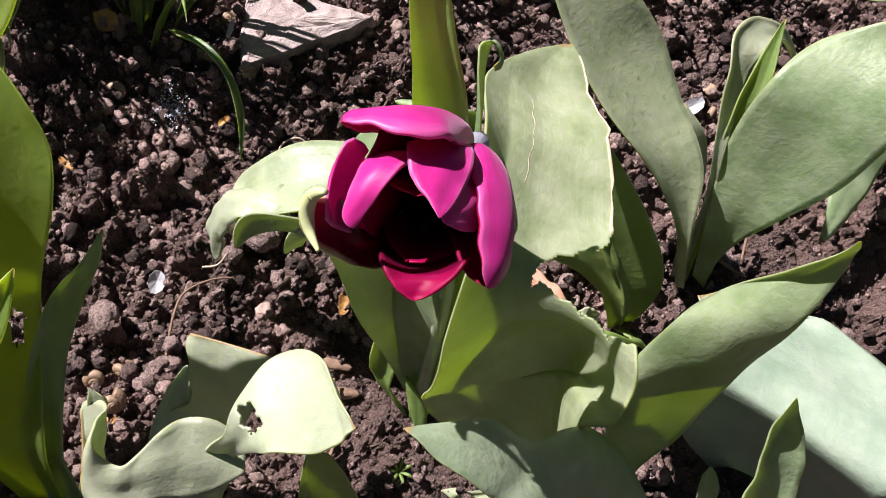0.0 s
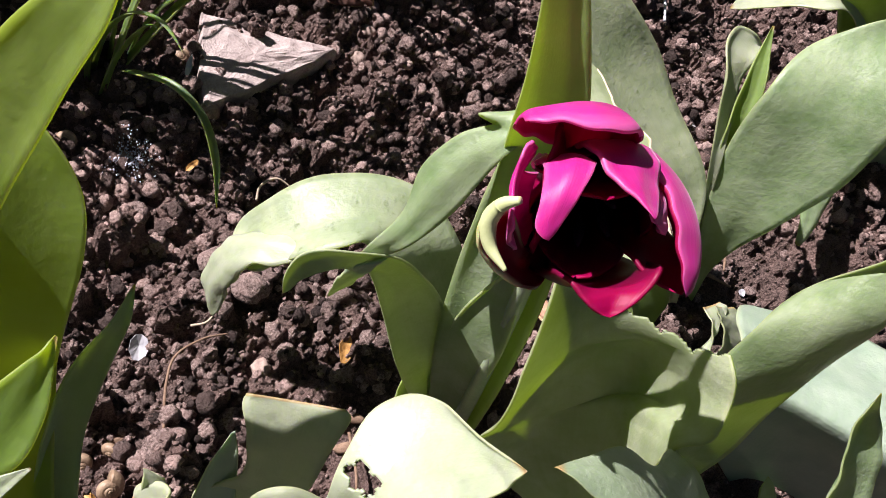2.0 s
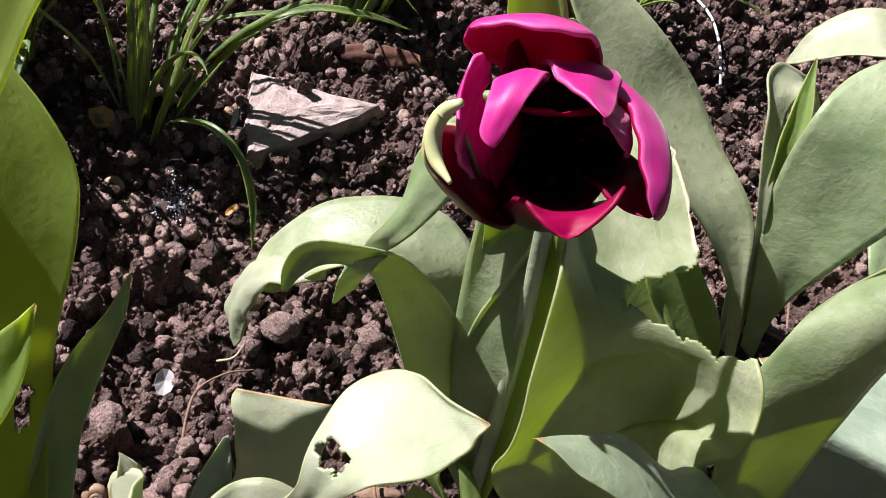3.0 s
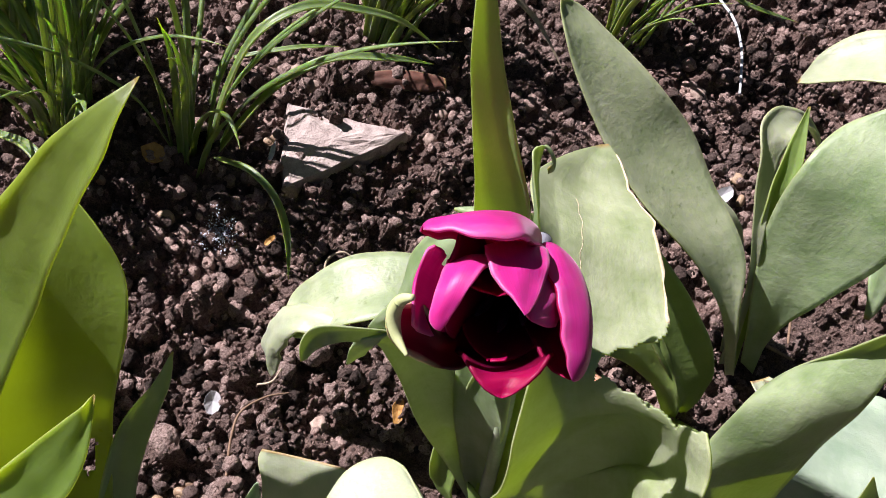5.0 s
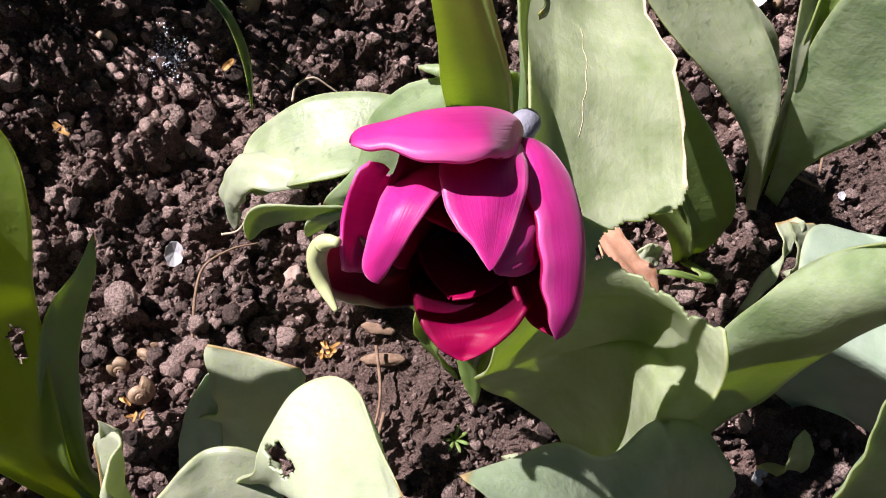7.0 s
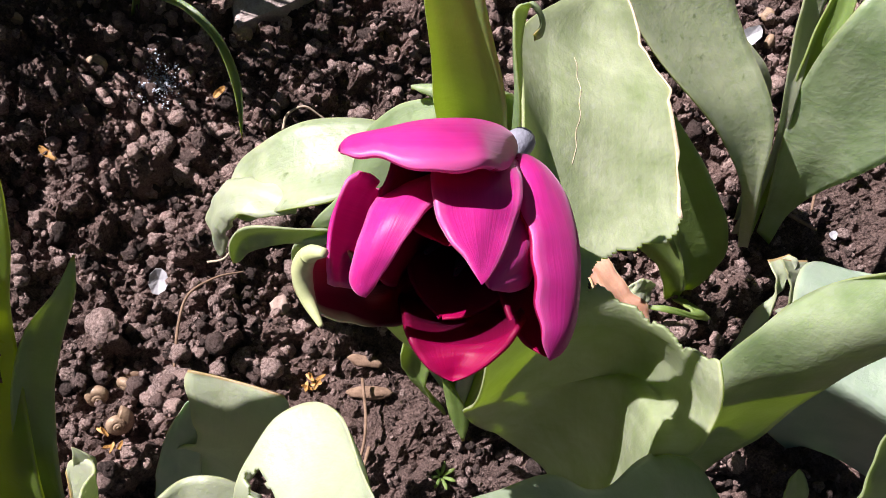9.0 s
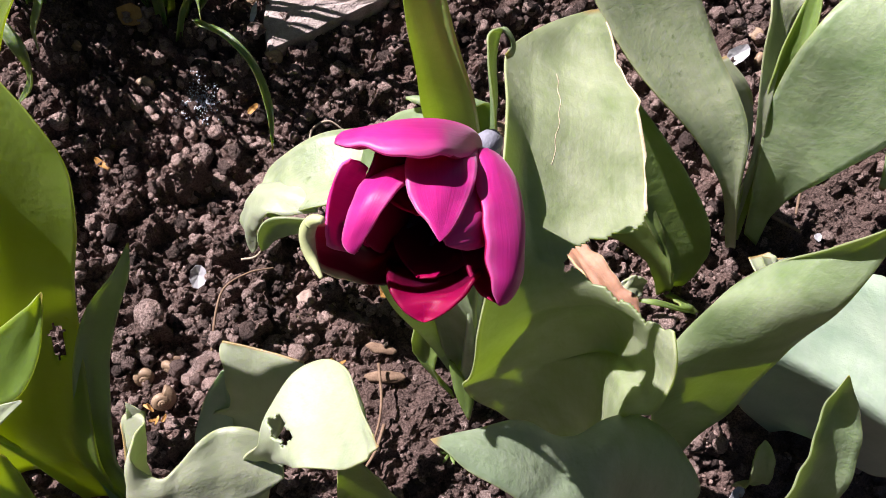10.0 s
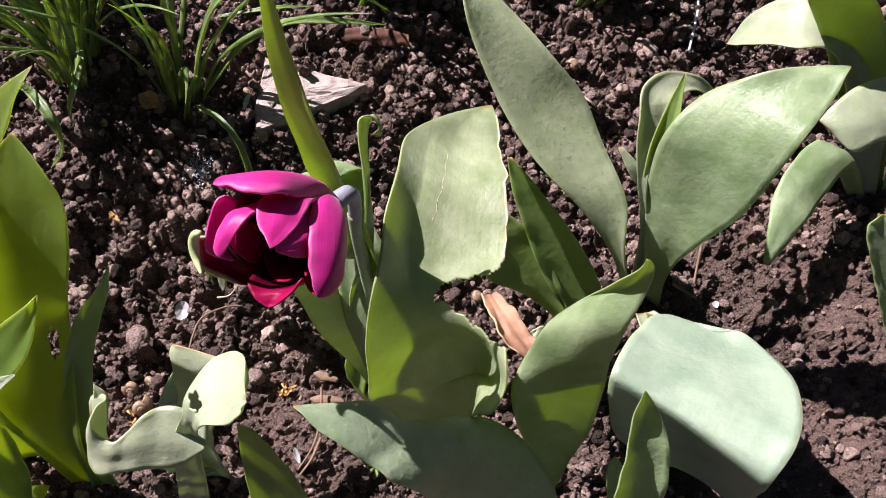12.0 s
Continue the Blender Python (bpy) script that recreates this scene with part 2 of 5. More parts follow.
def blade_mesh(name, stations, cup=0.2, nu=12, nv=56, thick=0.0007, ripple=0.0014, seed=1, right=None, left=None, holes=(), crease=0.0, span=None, keel=None, gap=None, rise=None):
    """A leaf of some thickness along stations (middle and half width). cup: depth of the hollow, as a share of the half width.
    right, left: rows of (station, share of the half width) that cut a torn margin. span: the stations that are kept. keel: where the hollow is deepest. rise: how far the one margin rolls up. gap: lower and upper line (u, station) of a tear. holes: (u, station, ru, reach in stations)."""
    rows = spline(stations, nv)
    c, s = rows[:, :3], rows[:, 3:]
    tangent = unit(np.gradient(c, axis=0))
    half = np.linalg.norm(s, axis=1)
    n = unit(np.cross(s, tangent))
    v = np.linspace(0, 1, nv)
    u = np.linspace(-1, 1, nu)
    rng = np.random.RandomState(seed)
    ph = rng.rand(6) * 6.28
    at = np.interp(v, knots(stations), np.arange(len(stations)))
    lo = -np.interp(at, *np.array(left).T) if left else -np.ones(nv)
    hi = np.interp(at, *np.array(right).T) if right else np.ones(nv)
    uu = lo[:, None] + (hi - lo)[:, None] * (u[None, :] + 1) / 2
    wave = np.sin(v * 19 + ph[0]) * 0.6 + np.sin(v * 37 + ph[1]) * 0.4
    wave2 = np.sin(v * 17 + ph[2]) * 0.6 + np.sin(v * 41 + ph[3]) * 0.4
    fade = np.minimum(1, np.minimum(v, 1 - v) * 8) * np.minimum(1, half / 0.01)
    cup = np.interp(at, np.arange(len(cup)), cup)[:, None] if isinstance(cup, list) else cup
    keel = np.interp(at, np.arange(len(keel)), keel)[:, None] if isinstance(keel, list) else keel
    hollow = 1 - uu**2 if keel is None else 1 - np.abs((uu - keel) / np.where(uu > keel, 1 - keel, 1 + keel)) ** 1.5
    lift = -cup * half[:, None] * hollow - crease * half[:, None] * np.exp(-(uu / 0.16) ** 2)
    lift += ripple * fade[:, None] * (np.where(uu > 0, wave[:, None], wave2[:, None]) * uu**2 + 0.35 * np.sin(uu * 5 + ph[4] + 9 * v[:, None]))
    if rise:
        lift += np.interp(at, np.arange(len(rise)), rise)[:, None] * half[:, None] * np.clip((-uu - 0.5) / 0.5, 0, 1) ** 1.4
    grid = c[:, None, :] + s[:, None, :] * uu[:, :, None] + n[:, None, :] * lift[:, :, None]
    gu, gv = np.gradient(grid, axis=1), np.gradient(grid, axis=0)
    normal = unit(np.cross(gu, gv))
    t = thick * 0.5 * np.minimum(1, half / 0.004)[:, None, None] * (1.0 + 1.2 * (1 - v))[:, None, None]
    verts = np.concatenate([(grid + normal * t).reshape(-1, 3), (grid - normal * t).reshape(-1, 3)])
    uv = np.stack([(uu + 1) / 2, np.repeat(v[:, None], nu, 1)], -1).reshape(-1, 2)
    N = nu * nv
    keep = np.ones((nv - 1, nu - 1), dtype=bool)
    if span:
        keep &= ((at[:-1] >= span[0]) & (at[:-1] <= span[1]))[:, None]
    if gap:
        mu = (uu[:-1, :-1] + uu[1:, 1:]) / 2
        mv = ((at[:-1] + at[1:]) / 2)[:, None]
        low, top = np.interp(mu, *np.array(gap[0]).T), np.interp(mu, *np.array(gap[1]).T)
        keep &= ~((mv > low) & (mv < top) & (mu > gap[0][0][0]))
    for a, b, ra, rb in holes:
        for i in range(nv - 1):
            for j in range(nu - 1):
                w = 1 + 0.35 * math.sin(5 * math.atan2((at[i] - b) / rb, (uu[i, j] - a) / ra) + a * 9)
                keep[i, j] &= ((uu[i, j] - a) / ra) ** 2 + ((at[i] - b) / rb) ** 2 > w
    faces, edges = [], {}
    for i in range(nv - 1):
        for j in range(nu - 1):
            if keep[i, j]:
                q = (i * nu + j, i * nu + j + 1, (i + 1) * nu + j + 1, (i + 1) * nu + j)
                faces.append(q)
                faces.append(tuple(N + k for k in reversed(q)))
                for a, b in zip(q, q[1:] + q[:1]):
                    if (b, a) in edges:
                        del edges[(b, a)]
                    else:
                        edges[(a, b)] = 1
    for a, b in edges:
        faces.append((b, a, a + N, b + N))
    return mesh_of(name, verts, faces, np.concatenate([uv, uv]))


def tube_mesh(name, points, radii, sides=10, steps=40, wobble=0.0, seed=1):
    rows = spline([(*p, r) for p, r in zip(points, radii)], steps)
    c, r = rows[:, :3], rows[:, 3]
    t = unit(np.gradient(c, axis=0))
    side = np.cross(t, np.array([0.3, 0.2, 0.93]))
    a = unit(side + 1e-9)
    b = np.cross(t, a)
    rng = np.random.RandomState(seed)
    th = np.linspace(0, 2 * math.pi, sides, endpoint=False)
    rr = r[:, None] * (1 + wobble * (rng.rand(steps, sides) - 0.5))
    ring = c[:, None] + rr[:, :, None] * (np.cos(th)[None, :, None] * a[:, None] + np.sin(th)[None, :, None] * b[:, None])
    verts = list(ring.reshape(-1, 3)) + [c[0], c[-1]]
    faces = []
    for i in range(steps - 1):
        for j in range(sides):
            k = (j + 1) % sides
            faces.append((i * sides + j, i * sides + k, (i + 1) * sides + k, (i + 1) * sides + j))
    e = steps * sides
    for j in range(sides):
        faces.append((e, (j + 1) % sides, j))
        faces.append((e + 1, (steps - 1) * sides + j, (steps - 1) * sides + (j + 1) % sides))
    uv = [(j / sides, i / steps) for i in range(steps) for j in range(sides)] + [(0.5, 0), (0.5, 1)]
    return mesh_of(name, verts, faces, uv)


def lump_mesh(name, size, rough=0.25, level=2, seed=0, sharp=0.0):
    bm = bmesh.new()
    bmesh.ops.create_icosphere(bm, subdivisions=level, radius=1)
    off = Vector((seed * 3.7, seed * 1.3, seed * 7.1))
    for v in bm.verts:
        d = v.co.normalized()
        k = 1 + rough * noise.noise(d * 1.6 + off) + rough * 0.6 * noise.noise(d * 4.2 + off)
        if sharp:
            k = min(k, 1 - sharp * abs(noise.noise(d * 0.9 + off * 2)))
        v.co = Vector((d.x * size[0], d.y * size[1], d.z * size[2])) * k
    me = bpy.data.meshes.new(name)
    bm.to_mesh(me)
    bm.free()
    me.polygons.foreach_set("use_smooth", np.ones(len(me.polygons), dtype=bool))
    return me


def plant(x, y, label, group="tulip plants in the bed"):
    ob = new("tulip_plant")
    ob.location = (x, y, 0)
    return tagged(ob, label, "tulip", group)


def on(plant_ob, name, me, material, label=""):
    """Hang a mesh that is written in the world's metres under a plant."""
    me.transform(Matrix.Translation(-plant_ob.location))
    return part(name, me, material, plant_ob, label)

# Stations of the blades, from base to tip: middle, then half the width as a vector.
TORN = [(0.13, 0.16, 0, 0.008, -0.004, 0.004),
    (0.1479, 0.1738, 0.06, 0.0028, -0.0053, 0.04),
    (0.1244, 0.1854, 0.111, 0.0169, -0.0078, 0.061),
    (0.1202, 0.1869, 0.1295, 0.0291, -0.0065, 0.0545),
    (0.1169, 0.1936, 0.152, 0.034, -0.001, 0.042),
    (0.1102, 0.2009, 0.182, 0.034, 0.0014, 0.024),
    (0.1002, 0.2204, 0.1975, 0.0338, 0.0052, 0.0075),
    (0.083, 0.2582, 0.192, 0.0337, 0.0133, -0.006),
    (0.0714, 0.294, 0.1925, 0.0286, 0.0168, -0.0025),
    (0.0588, 0.3277, 0.1815, 0.0248, 0.0161, -0.0065),
    (0.0589, 0.3476, 0.177, 0.0159, 0.0117, -0.005),
    (0.0651, 0.3703, 0.167, 0.0015, 0.0003, 0.001)]
SPEAR = [(0.088, 0.2, 0, 0.006, -0.003, 0.002),
    (0.07, 0.212, 0.09, 0.014, -0.005, 0.008),
    (0.052, 0.221, 0.18, 0.0145, -0.005, 0.012),
    (0.032, 0.2258, 0.252, 0.0105, -0.0032, 0.01),
    (0.0248, 0.2251, 0.28, 0.0096, -0.0014, 0.006),
    (0.0132, 0.228, 0.31, 0.0062, 0.0013, 0.004),
    (0.0035, 0.2342, 0.332, 0.0043, 0.0024, 0.002),
    (-0.0042, 0.2413, 0.354, 0.0026, 0.0015, 0),
    (-0.009, 0.246, 0.37, 0.0008, 0.0006, 0)]
ARCH = [(0.088, 0.203, 0, 0.004, 0.004, 0),
    (0.0651, 0.2428, 0.045, 0.0116, 0.0069, 0),
    (0.0442, 0.2518, 0.0825, 0.019, 0.0138, -0.0025),
    (0.0243, 0.256, 0.1125, 0.0165, 0.0166, -0.0025),
    (0.0065, 0.2632, 0.1225, 0.0105, 0.0211, -0.0025),
    (-0.0132, 0.2592, 0.1225, -0.0003, 0.0232, -0.0025),
    (-0.0306, 0.2526, 0.115, -0.0056, 0.0228, 0),
    (-0.0459, 0.245, 0.1, -0.0085, 0.0161, 0),
    (-0.0559, 0.2387, 0.0825, -0.0091, 0.0143, -0.0075),
    (-0.0629, 0.2304, 0.0725, -0.0013, 0.0009, -0.0025)]
ARCHTIP = [(-0.026, 0.237, 0.107, 0.001, -0.006, 0.001),
    (-0.042, 0.236, 0.098, 0.002, -0.01, 0.002),
    (-0.055, 0.235, 0.086, 0.004, -0.011, 0.004),
    (-0.063, 0.233, 0.07, 0.007, -0.01, 0.004),
    (-0.0655, 0.228, 0.052, 0.0075, -0.006, 0.002),
    (-0.0635, 0.222, 0.036, 0.004, -0.003, 0.001),
    (-0.062, 0.219, 0.031, 0.0006, -0.0004, 0.0)]
BROKEN = [(0.088, 0.203, 0, 0.005, -0.003, 0.002),
    (0.0696, 0.2092, 0.06, 0.0105, -0.0013, 0),
    (0.0516, 0.212, 0.145, 0.015, -0.0065, 0.005),
    (0.0393, 0.2299, 0.205, 0.0117, -0.0023, 0.005),
    (0.0327, 0.2421, 0.24, 0.0109, -0.0011, 0.005),
    (0.0221, 0.2394, 0.2485, 0.0133, 0.0035, 0.0035),
    (0.0205, 0.2329, 0.245, 0.0033, -0.0049, 0),
    (0.0135, 0.2296, 0.2325, 0.0067, -0.0057, -0.0025),
    (0.0073, 0.2214, 0.2165, 0.0087, -0.0057, -0.0015),
    (0.0034, 0.2115, 0.1975, 0.0046, -0.0034, -0.0025),
    (-0.0035, 0.2071, 0.1825, 0.0035, 0, -0.0025),
    (-0.0084, 0.2072, 0.17, 0.0009, -0.0002, 0)]
FORK = [(0.09, 0.2, 0, 0.005, -0.003, 0),
    (0.0661, 0.2144, 0.0525, 0.0162, 0.0078, -0.0025),
    (0.0491, 0.2107, 0.09, 0.0158, 0.0069, 0),
    (0.0276, 0.2137, 0.13, 0.0146, 0.0053, 0),
    (0.0124, 0.2116, 0.1575, 0.0121, 0.0059, -0.0025),
    (-0.0002, 0.2053, 0.174, 0.0069, 0.0043, 0.004),
    (-0.0134, 0.1974, 0.1815, 0.0008, 0.0016, 0.0055),
    (-0.0222, 0.1926, 0.182, -0.0018, 0.0007, 0.006),
    (-0.0287, 0.1902, 0.173, -0.0027, 0.0004, 0.007),
    (-0.0312, 0.1874, 0.163, -0.0018, -0.0001, 0.005),
    (-0.0314, 0.1856, 0.157, 0.0003, 0, 0)]
FORKTIP = [(-0.005, 0.2041, 0.1765, 0.0065, 0.0037, 0.0015),
    (-0.0072, 0.2015, 0.17, 0.005, 0.0025, 0),
    (-0.0104, 0.2012, 0.1535, 0.003, 0.002, -0.0015),
    (-0.0131, 0.2005, 0.14, 0.0004, -0.0001, 0)]
CURLED = [(0.092, 0.203, 0.0, 0.003, -0.002, 0.0),
    (0.0604, 0.2157, 0.06, 0.0055, 0.0014, -0.0048),
    (0.0518, 0.2189, 0.1388, 0.0067, 0.0023, -0.0097),
    (0.0536, 0.224, 0.191, 0.0016, 0.0044, -0.0113),
    (0.0483, 0.2333, 0.229, 0.0006, 0.0033, -0.0071),
    (0.0399, 0.2443, 0.2538, 0.0007, 0.0023, -0.0043),
    (0.0325, 0.2558, 0.266, 0.0014, 0.0025, -0.0038),
    (0.0308, 0.2625, 0.2702, 0.0021, 0.0036, -0.0018),
    (0.0348, 0.2646, 0.2677, 0.003, 0.0003, -0.0025),
    (0.0383, 0.2623, 0.2634, 0.001, -0.0004, -0.002),
    (0.037, 0.2588, 0.2635, 0.0005, 0.0005, -0.002)]
STUB = [(0.08, 0.196, 0, 0.003, -0.002, 0),
    (0.0589, 0.2011, 0.02, 0.0071, -0.0022, 0),
    (0.0535, 0.2111, 0.045, 0.0091, -0.0003, -0.005),
    (0.0523, 0.2199, 0.065, 0.0065, -0.0023, -0.005)]
YELLOW = [(0.09, 0.192, 0, 0.004, -0.002, 0),
    (0.0735, 0.2029, 0.04, 0.0032, -0.0014, 0),
    (0.0861, 0.1936, 0.025, 0.0058, 0.0005, 0),
    (0.0963, 0.1828, 0.01, 0.0006, 0.0003, 0)]
BACKLEFT = [(0.2192, 0.3624, 0.005, 0.0031, 0.0014, 0),
    (0.1871, 0.3605, 0.0725, 0.0048, -0.0012, 0.0025),
    (0.1621, 0.3732, 0.1075, 0.0124, 0.009, 0.0025),
    (0.1313, 0.3856, 0.125, 0.0161, 0.0175, 0),
    (0.0987, 0.4028, 0.1425, 0.0193, 0.0203, 0.0025),
    (0.0672, 0.415, 0.1625, 0.0215, 0.0123, 0.0025),
    (0.0349, 0.4294, 0.18, 0.0113, 0.0106, 0),
    (0.0158, 0.4399, 0.188, 0.0036, 0.006, -0.002),
    (0.0111, 0.4393, 0.191, 0.0006, 0.0019, -0.001)]
BACKRIGHT = [(0.2319, 0.3773, 0, 0.0069, 0.0004, -0.005),
    (0.221, 0.381, 0.038, 0.0085, 0.0018, 0),
    (0.2069, 0.3894, 0.106, 0.0243, -0.0113, -0.006),
    (0.2105, 0.4016, 0.1555, 0.0349, -0.0099, -0.0095),
    (0.2204, 0.4283, 0.1935, 0.0299, -0.0123, 0.0095),
    (0.2389, 0.4546, 0.208, 0.02, -0.0014, 0.002),
    (0.2521, 0.4694, 0.213, 0.0067, -0.0034, 0.005),
    (0.2607, 0.4776, 0.2125, 0.0001, -0.0026, 0.0025)]
HOOK = [(0.216, 0.372, 0, 0.004, 0.001, 0),
    (0.197, 0.3913, 0.07, 0.0025, 0.0012, 0),
    (0.178, 0.4009, 0.115, 0.0041, -0.0002, 0),
    (0.1641, 0.427, 0.1475, 0.0075, 0.0062, -0.0025),
    (0.1621, 0.4425, 0.1575, 0.0122, 0.0029, -0.0025),
    (0.1712, 0.4651, 0.1525, 0.0107, -0.0011, -0.0025),
    (0.1914, 0.485, 0.1325, 0.0063, -0.0048, -0.0025),
    (0.2087, 0.4908, 0.1125, 0.0027, -0.0044, -0.0025),
    (0.2138, 0.4939, 0.1, 0.0008, -0.0001, 0)]
DAGGER = [(0.22, 0.372, 0, 0.004, 0.001, 0),
    (0.2002, 0.3944, 0.0675, 0.0049, 0.0039, -0.0025),
    (0.1811, 0.4091, 0.125, 0.0073, 0.0005, -0.005),
    (0.1764, 0.4295, 0.1525, 0.0065, -0.0038, -0.0025),
    (0.1714, 0.4543, 0.173, 0.0007, 0.0004, 0)]
BACKSLIP = [(0.214, 0.382, 0, 0.003, 0.001, 0),
    (0.1929, 0.4294, 0.05, 0.0019, 0.0024, 0),
    (0.1726, 0.4342, 0.075, 0.004, 0.0037, 0),
    (0.1549, 0.4411, 0.085, 0.0012, 0.0015, 0)]
DARK = [(0.19, 0.318, 0, 0.005, 0.003, 0),
    (0.1888, 0.3211, 0.03, 0.0081, 0.006, 0),
    (0.163, 0.3313, 0.0675, 0.0209, 0.0066, -0.0025),
    (0.1339, 0.3431, 0.0975, 0.0172, 0.0062, -0.0025),
    (0.1082, 0.3526, 0.12, 0.0106, 0.0019, 0),
    (0.0893, 0.3608, 0.135, 0.0015, 0.0007, 0)]
DARKLOW = [(0.187, 0.314, 0, 0.004, 0.003, 0),
    (0.1734, 0.3129, 0.03, 0.0086, -0.0015, 0),
    (0.1482, 0.3156, 0.0575, 0.0149, 0.008, -0.0025),
    (0.1232, 0.3175, 0.08, 0.0117, 0.0199, 0),
    (0.1069, 0.3226, 0.095, 0.0089, 0.0172, 0),
    (0.0949, 0.3324, 0.105, 0.0034, 0.0058, 0)]
BIG = [(0.208, 0.192, 0, 0.008, 0.003, 0.002),
    (0.2018, 0.2055, 0.054, 0.0112, 0.0038, -0.006),
    (0.1905, 0.2112, 0.1075, 0.0204, 0.0114, -0.0075),
    (0.1786, 0.2181, 0.1585, 0.0237, 0.0117, 0.0015),
    (0.1737, 0.2241, 0.19, 0.0202, 0.0052, 0.017),
    (0.1741, 0.2347, 0.2235, 0.0173, 0.0018, 0.0205),
    (0.1786, 0.2467, 0.242, 0.0121, 0.0007, 0.02),
    (0.1831, 0.2485, 0.265, 0.0058, 0.0037, 0.007),
    (0.184, 0.2494, 0.2775, 0.0016, 0.0012, 0.0025),
    (0.1826, 0.2489, 0.284, 0.0006, 0.0003, 0)]
WIDE = [(0.292, 0.262, -0.004, 0.012, 0.006, 0.0),
    (0.2877, 0.2488, 0.0335, 0.0505, 0.0005, -0.0115),
    (0.2739, 0.2492, 0.079, 0.0574, -0.0051, -0.007),
    (0.2638, 0.2493, 0.12, 0.0554, -0.0122, 0.004),
    (0.2666, 0.2716, 0.121, 0.0559, -0.0131, 0.015),
    (0.2705, 0.2991, 0.107, 0.0535, -0.0094, 0.017),
    (0.2701, 0.32, 0.093, 0.0462, -0.0056, 0.015),
    (0.2666, 0.3356, 0.081, 0.032, -0.0013, 0.011),
    (0.2645, 0.3406, 0.0765, 0.0194, 0.0016, 0.0075),
    (0.266, 0.3345, 0.0775, 0.0073, 0.0038, 0.0025)]
STUBLEAF = [(0.262, 0.21, 0.02, 0.006, 0.003, 0.0),
    (0.2438, 0.2003, 0.085, 0.0055, 0.0028, 0.0),
    (0.2362, 0.2067, 0.1, 0.0051, 0.0026, 0.0),
    (0.2324, 0.2112, 0.106, 0.0029, 0.0014, 0.0),
    (0.2308, 0.2138, 0.108, 0.0003, 0.0002, 0.0)]
SLIM = [(0.262, 0.15, 0.06, 0.01, 0.006, 0),
    (0.2485, 0.1843, 0.13, 0.0134, 0.0067, 0),
    (0.2375, 0.2032, 0.165, 0.0096, 0.0076, 0.003),
    (0.2263, 0.2166, 0.182, 0.0058, 0.005, 0.002),
    (0.2172, 0.2234, 0.202, 0.0004, 0.0002, 0)]
WAVY = [(0.205, 0.16, 0.02, -0.01, -0.008, 0.004),
    (0.1917, 0.157, 0.1, -0.0169, -0.0191, 0.0),
    (0.1633, 0.1579, 0.149, -0.0193, -0.0299, 0.0227),
    (0.1455, 0.1556, 0.175, -0.013, -0.0326, 0.0275),
    (0.1345, 0.1501, 0.1925, -0.0089, -0.0302, 0.025),
    (0.125, 0.1444, 0.203, -0.0064, -0.0254, 0.0196),
    (0.1151, 0.1384, 0.211, -0.0057, -0.0186, 0.0147),
    (0.104, 0.1346, 0.222, -0.0047, -0.0147, 0.0097),
    (0.0892, 0.134, 0.23, -0.0035, -0.0129, 0.0078),
    (0.0758, 0.1294, 0.236, -0.002, -0.006, 0.0039),
    (0.0657, 0.1253, 0.239, 0.0006, -0.0004, 0.001)]
GREYWALL = [(-0.01, 0.105, 0, 0.01, 0.004, 0),
    (-0.0171, 0.0927, 0.06, 0.0092, 0.0028, 0),
    (-0.0233, 0.1087, 0.0875, 0.0089, 0.0033, 0.0025),
    (-0.0275, 0.1261, 0.1125, 0.0048, 0.0035, 0.0025),
    (-0.0283, 0.135, 0.125, 0.0007, 0.0013, 0)]
FRONTSLIP = [(0.052, 0.062, 0.06, 0.01, 0.003, 0),
    (0.0676, 0.094, 0.13, 0.0143, 0.0071, 0),
    (0.0544, 0.1055, 0.17, 0.0104, 0.0044, 0),
    (0.0452, 0.1112, 0.1975, 0.0051, 0.0019, 0.0025),
    (0.0407, 0.1115, 0.21, 0.0004, 0.0002, 0)]
WHITE = [(-0.002, 0.08, 0, 0.01, 0.004, 0),
    (0.0061, 0.0898, 0.095, 0.0072, 0.0026, -0.005),
    (0.0077, 0.1022, 0.1575, 0.0055, 0.0016, -0.0025),
    (0.014, 0.1053, 0.1885, 0.0059, -0.0021, 0.0015),
    (0.0176, 0.1106, 0.2075, 0.0101, -0.0084, 0.0075),
    (0.0234, 0.1192, 0.215, 0.0124, -0.0149, 0.01),
    (0.0309, 0.124, 0.224, 0.0115, -0.0179, 0.012),
    (0.0384, 0.1241, 0.234, 0.008, -0.0149, 0.012),
    (0.0443, 0.1185, 0.246, 0.0042, -0.0068, 0.006),
    (0.0497, 0.1144, 0.257, 0.0004, -0.0002, 0)]
LIP = [(0.0174, 0.1064, 0.16, 0.003, -0.0061, -0.0016),
    (0.0054, 0.1008, 0.1575, 0.0065, -0.0119, -0.0081),
    (-0.0043, 0.0946, 0.1575, 0.0065, -0.0133, -0.008),
    (-0.0118, 0.0876, 0.1575, 0.0049, -0.0118, -0.0079),
    (-0.0184, 0.0789, 0.155, 0.0023, -0.0083, -0.0063),
    (-0.0228, 0.074, 0.154, 0.0014, -0.0072, -0.0063),
    (-0.0296, 0.0721, 0.153, 0.0017, -0.0079, -0.0092),
    (-0.035, 0.0742, 0.1515, 0.0023, -0.0095, -0.0177),
    (-0.0365, 0.0806, 0.149, 0.0033, -0.0105, -0.0172),
    (-0.0357, 0.0888, 0.146, 0.0038, -0.0097, -0.0142),
    (-0.0399, 0.0915, 0.144, 0.0054, -0.01, -0.0102),
    (-0.0463, 0.0881, 0.1425, 0.0058, -0.0113, -0.0068),
    (-0.0447, 0.0811, 0.1415, 0.0077, -0.0136, -0.0057)]
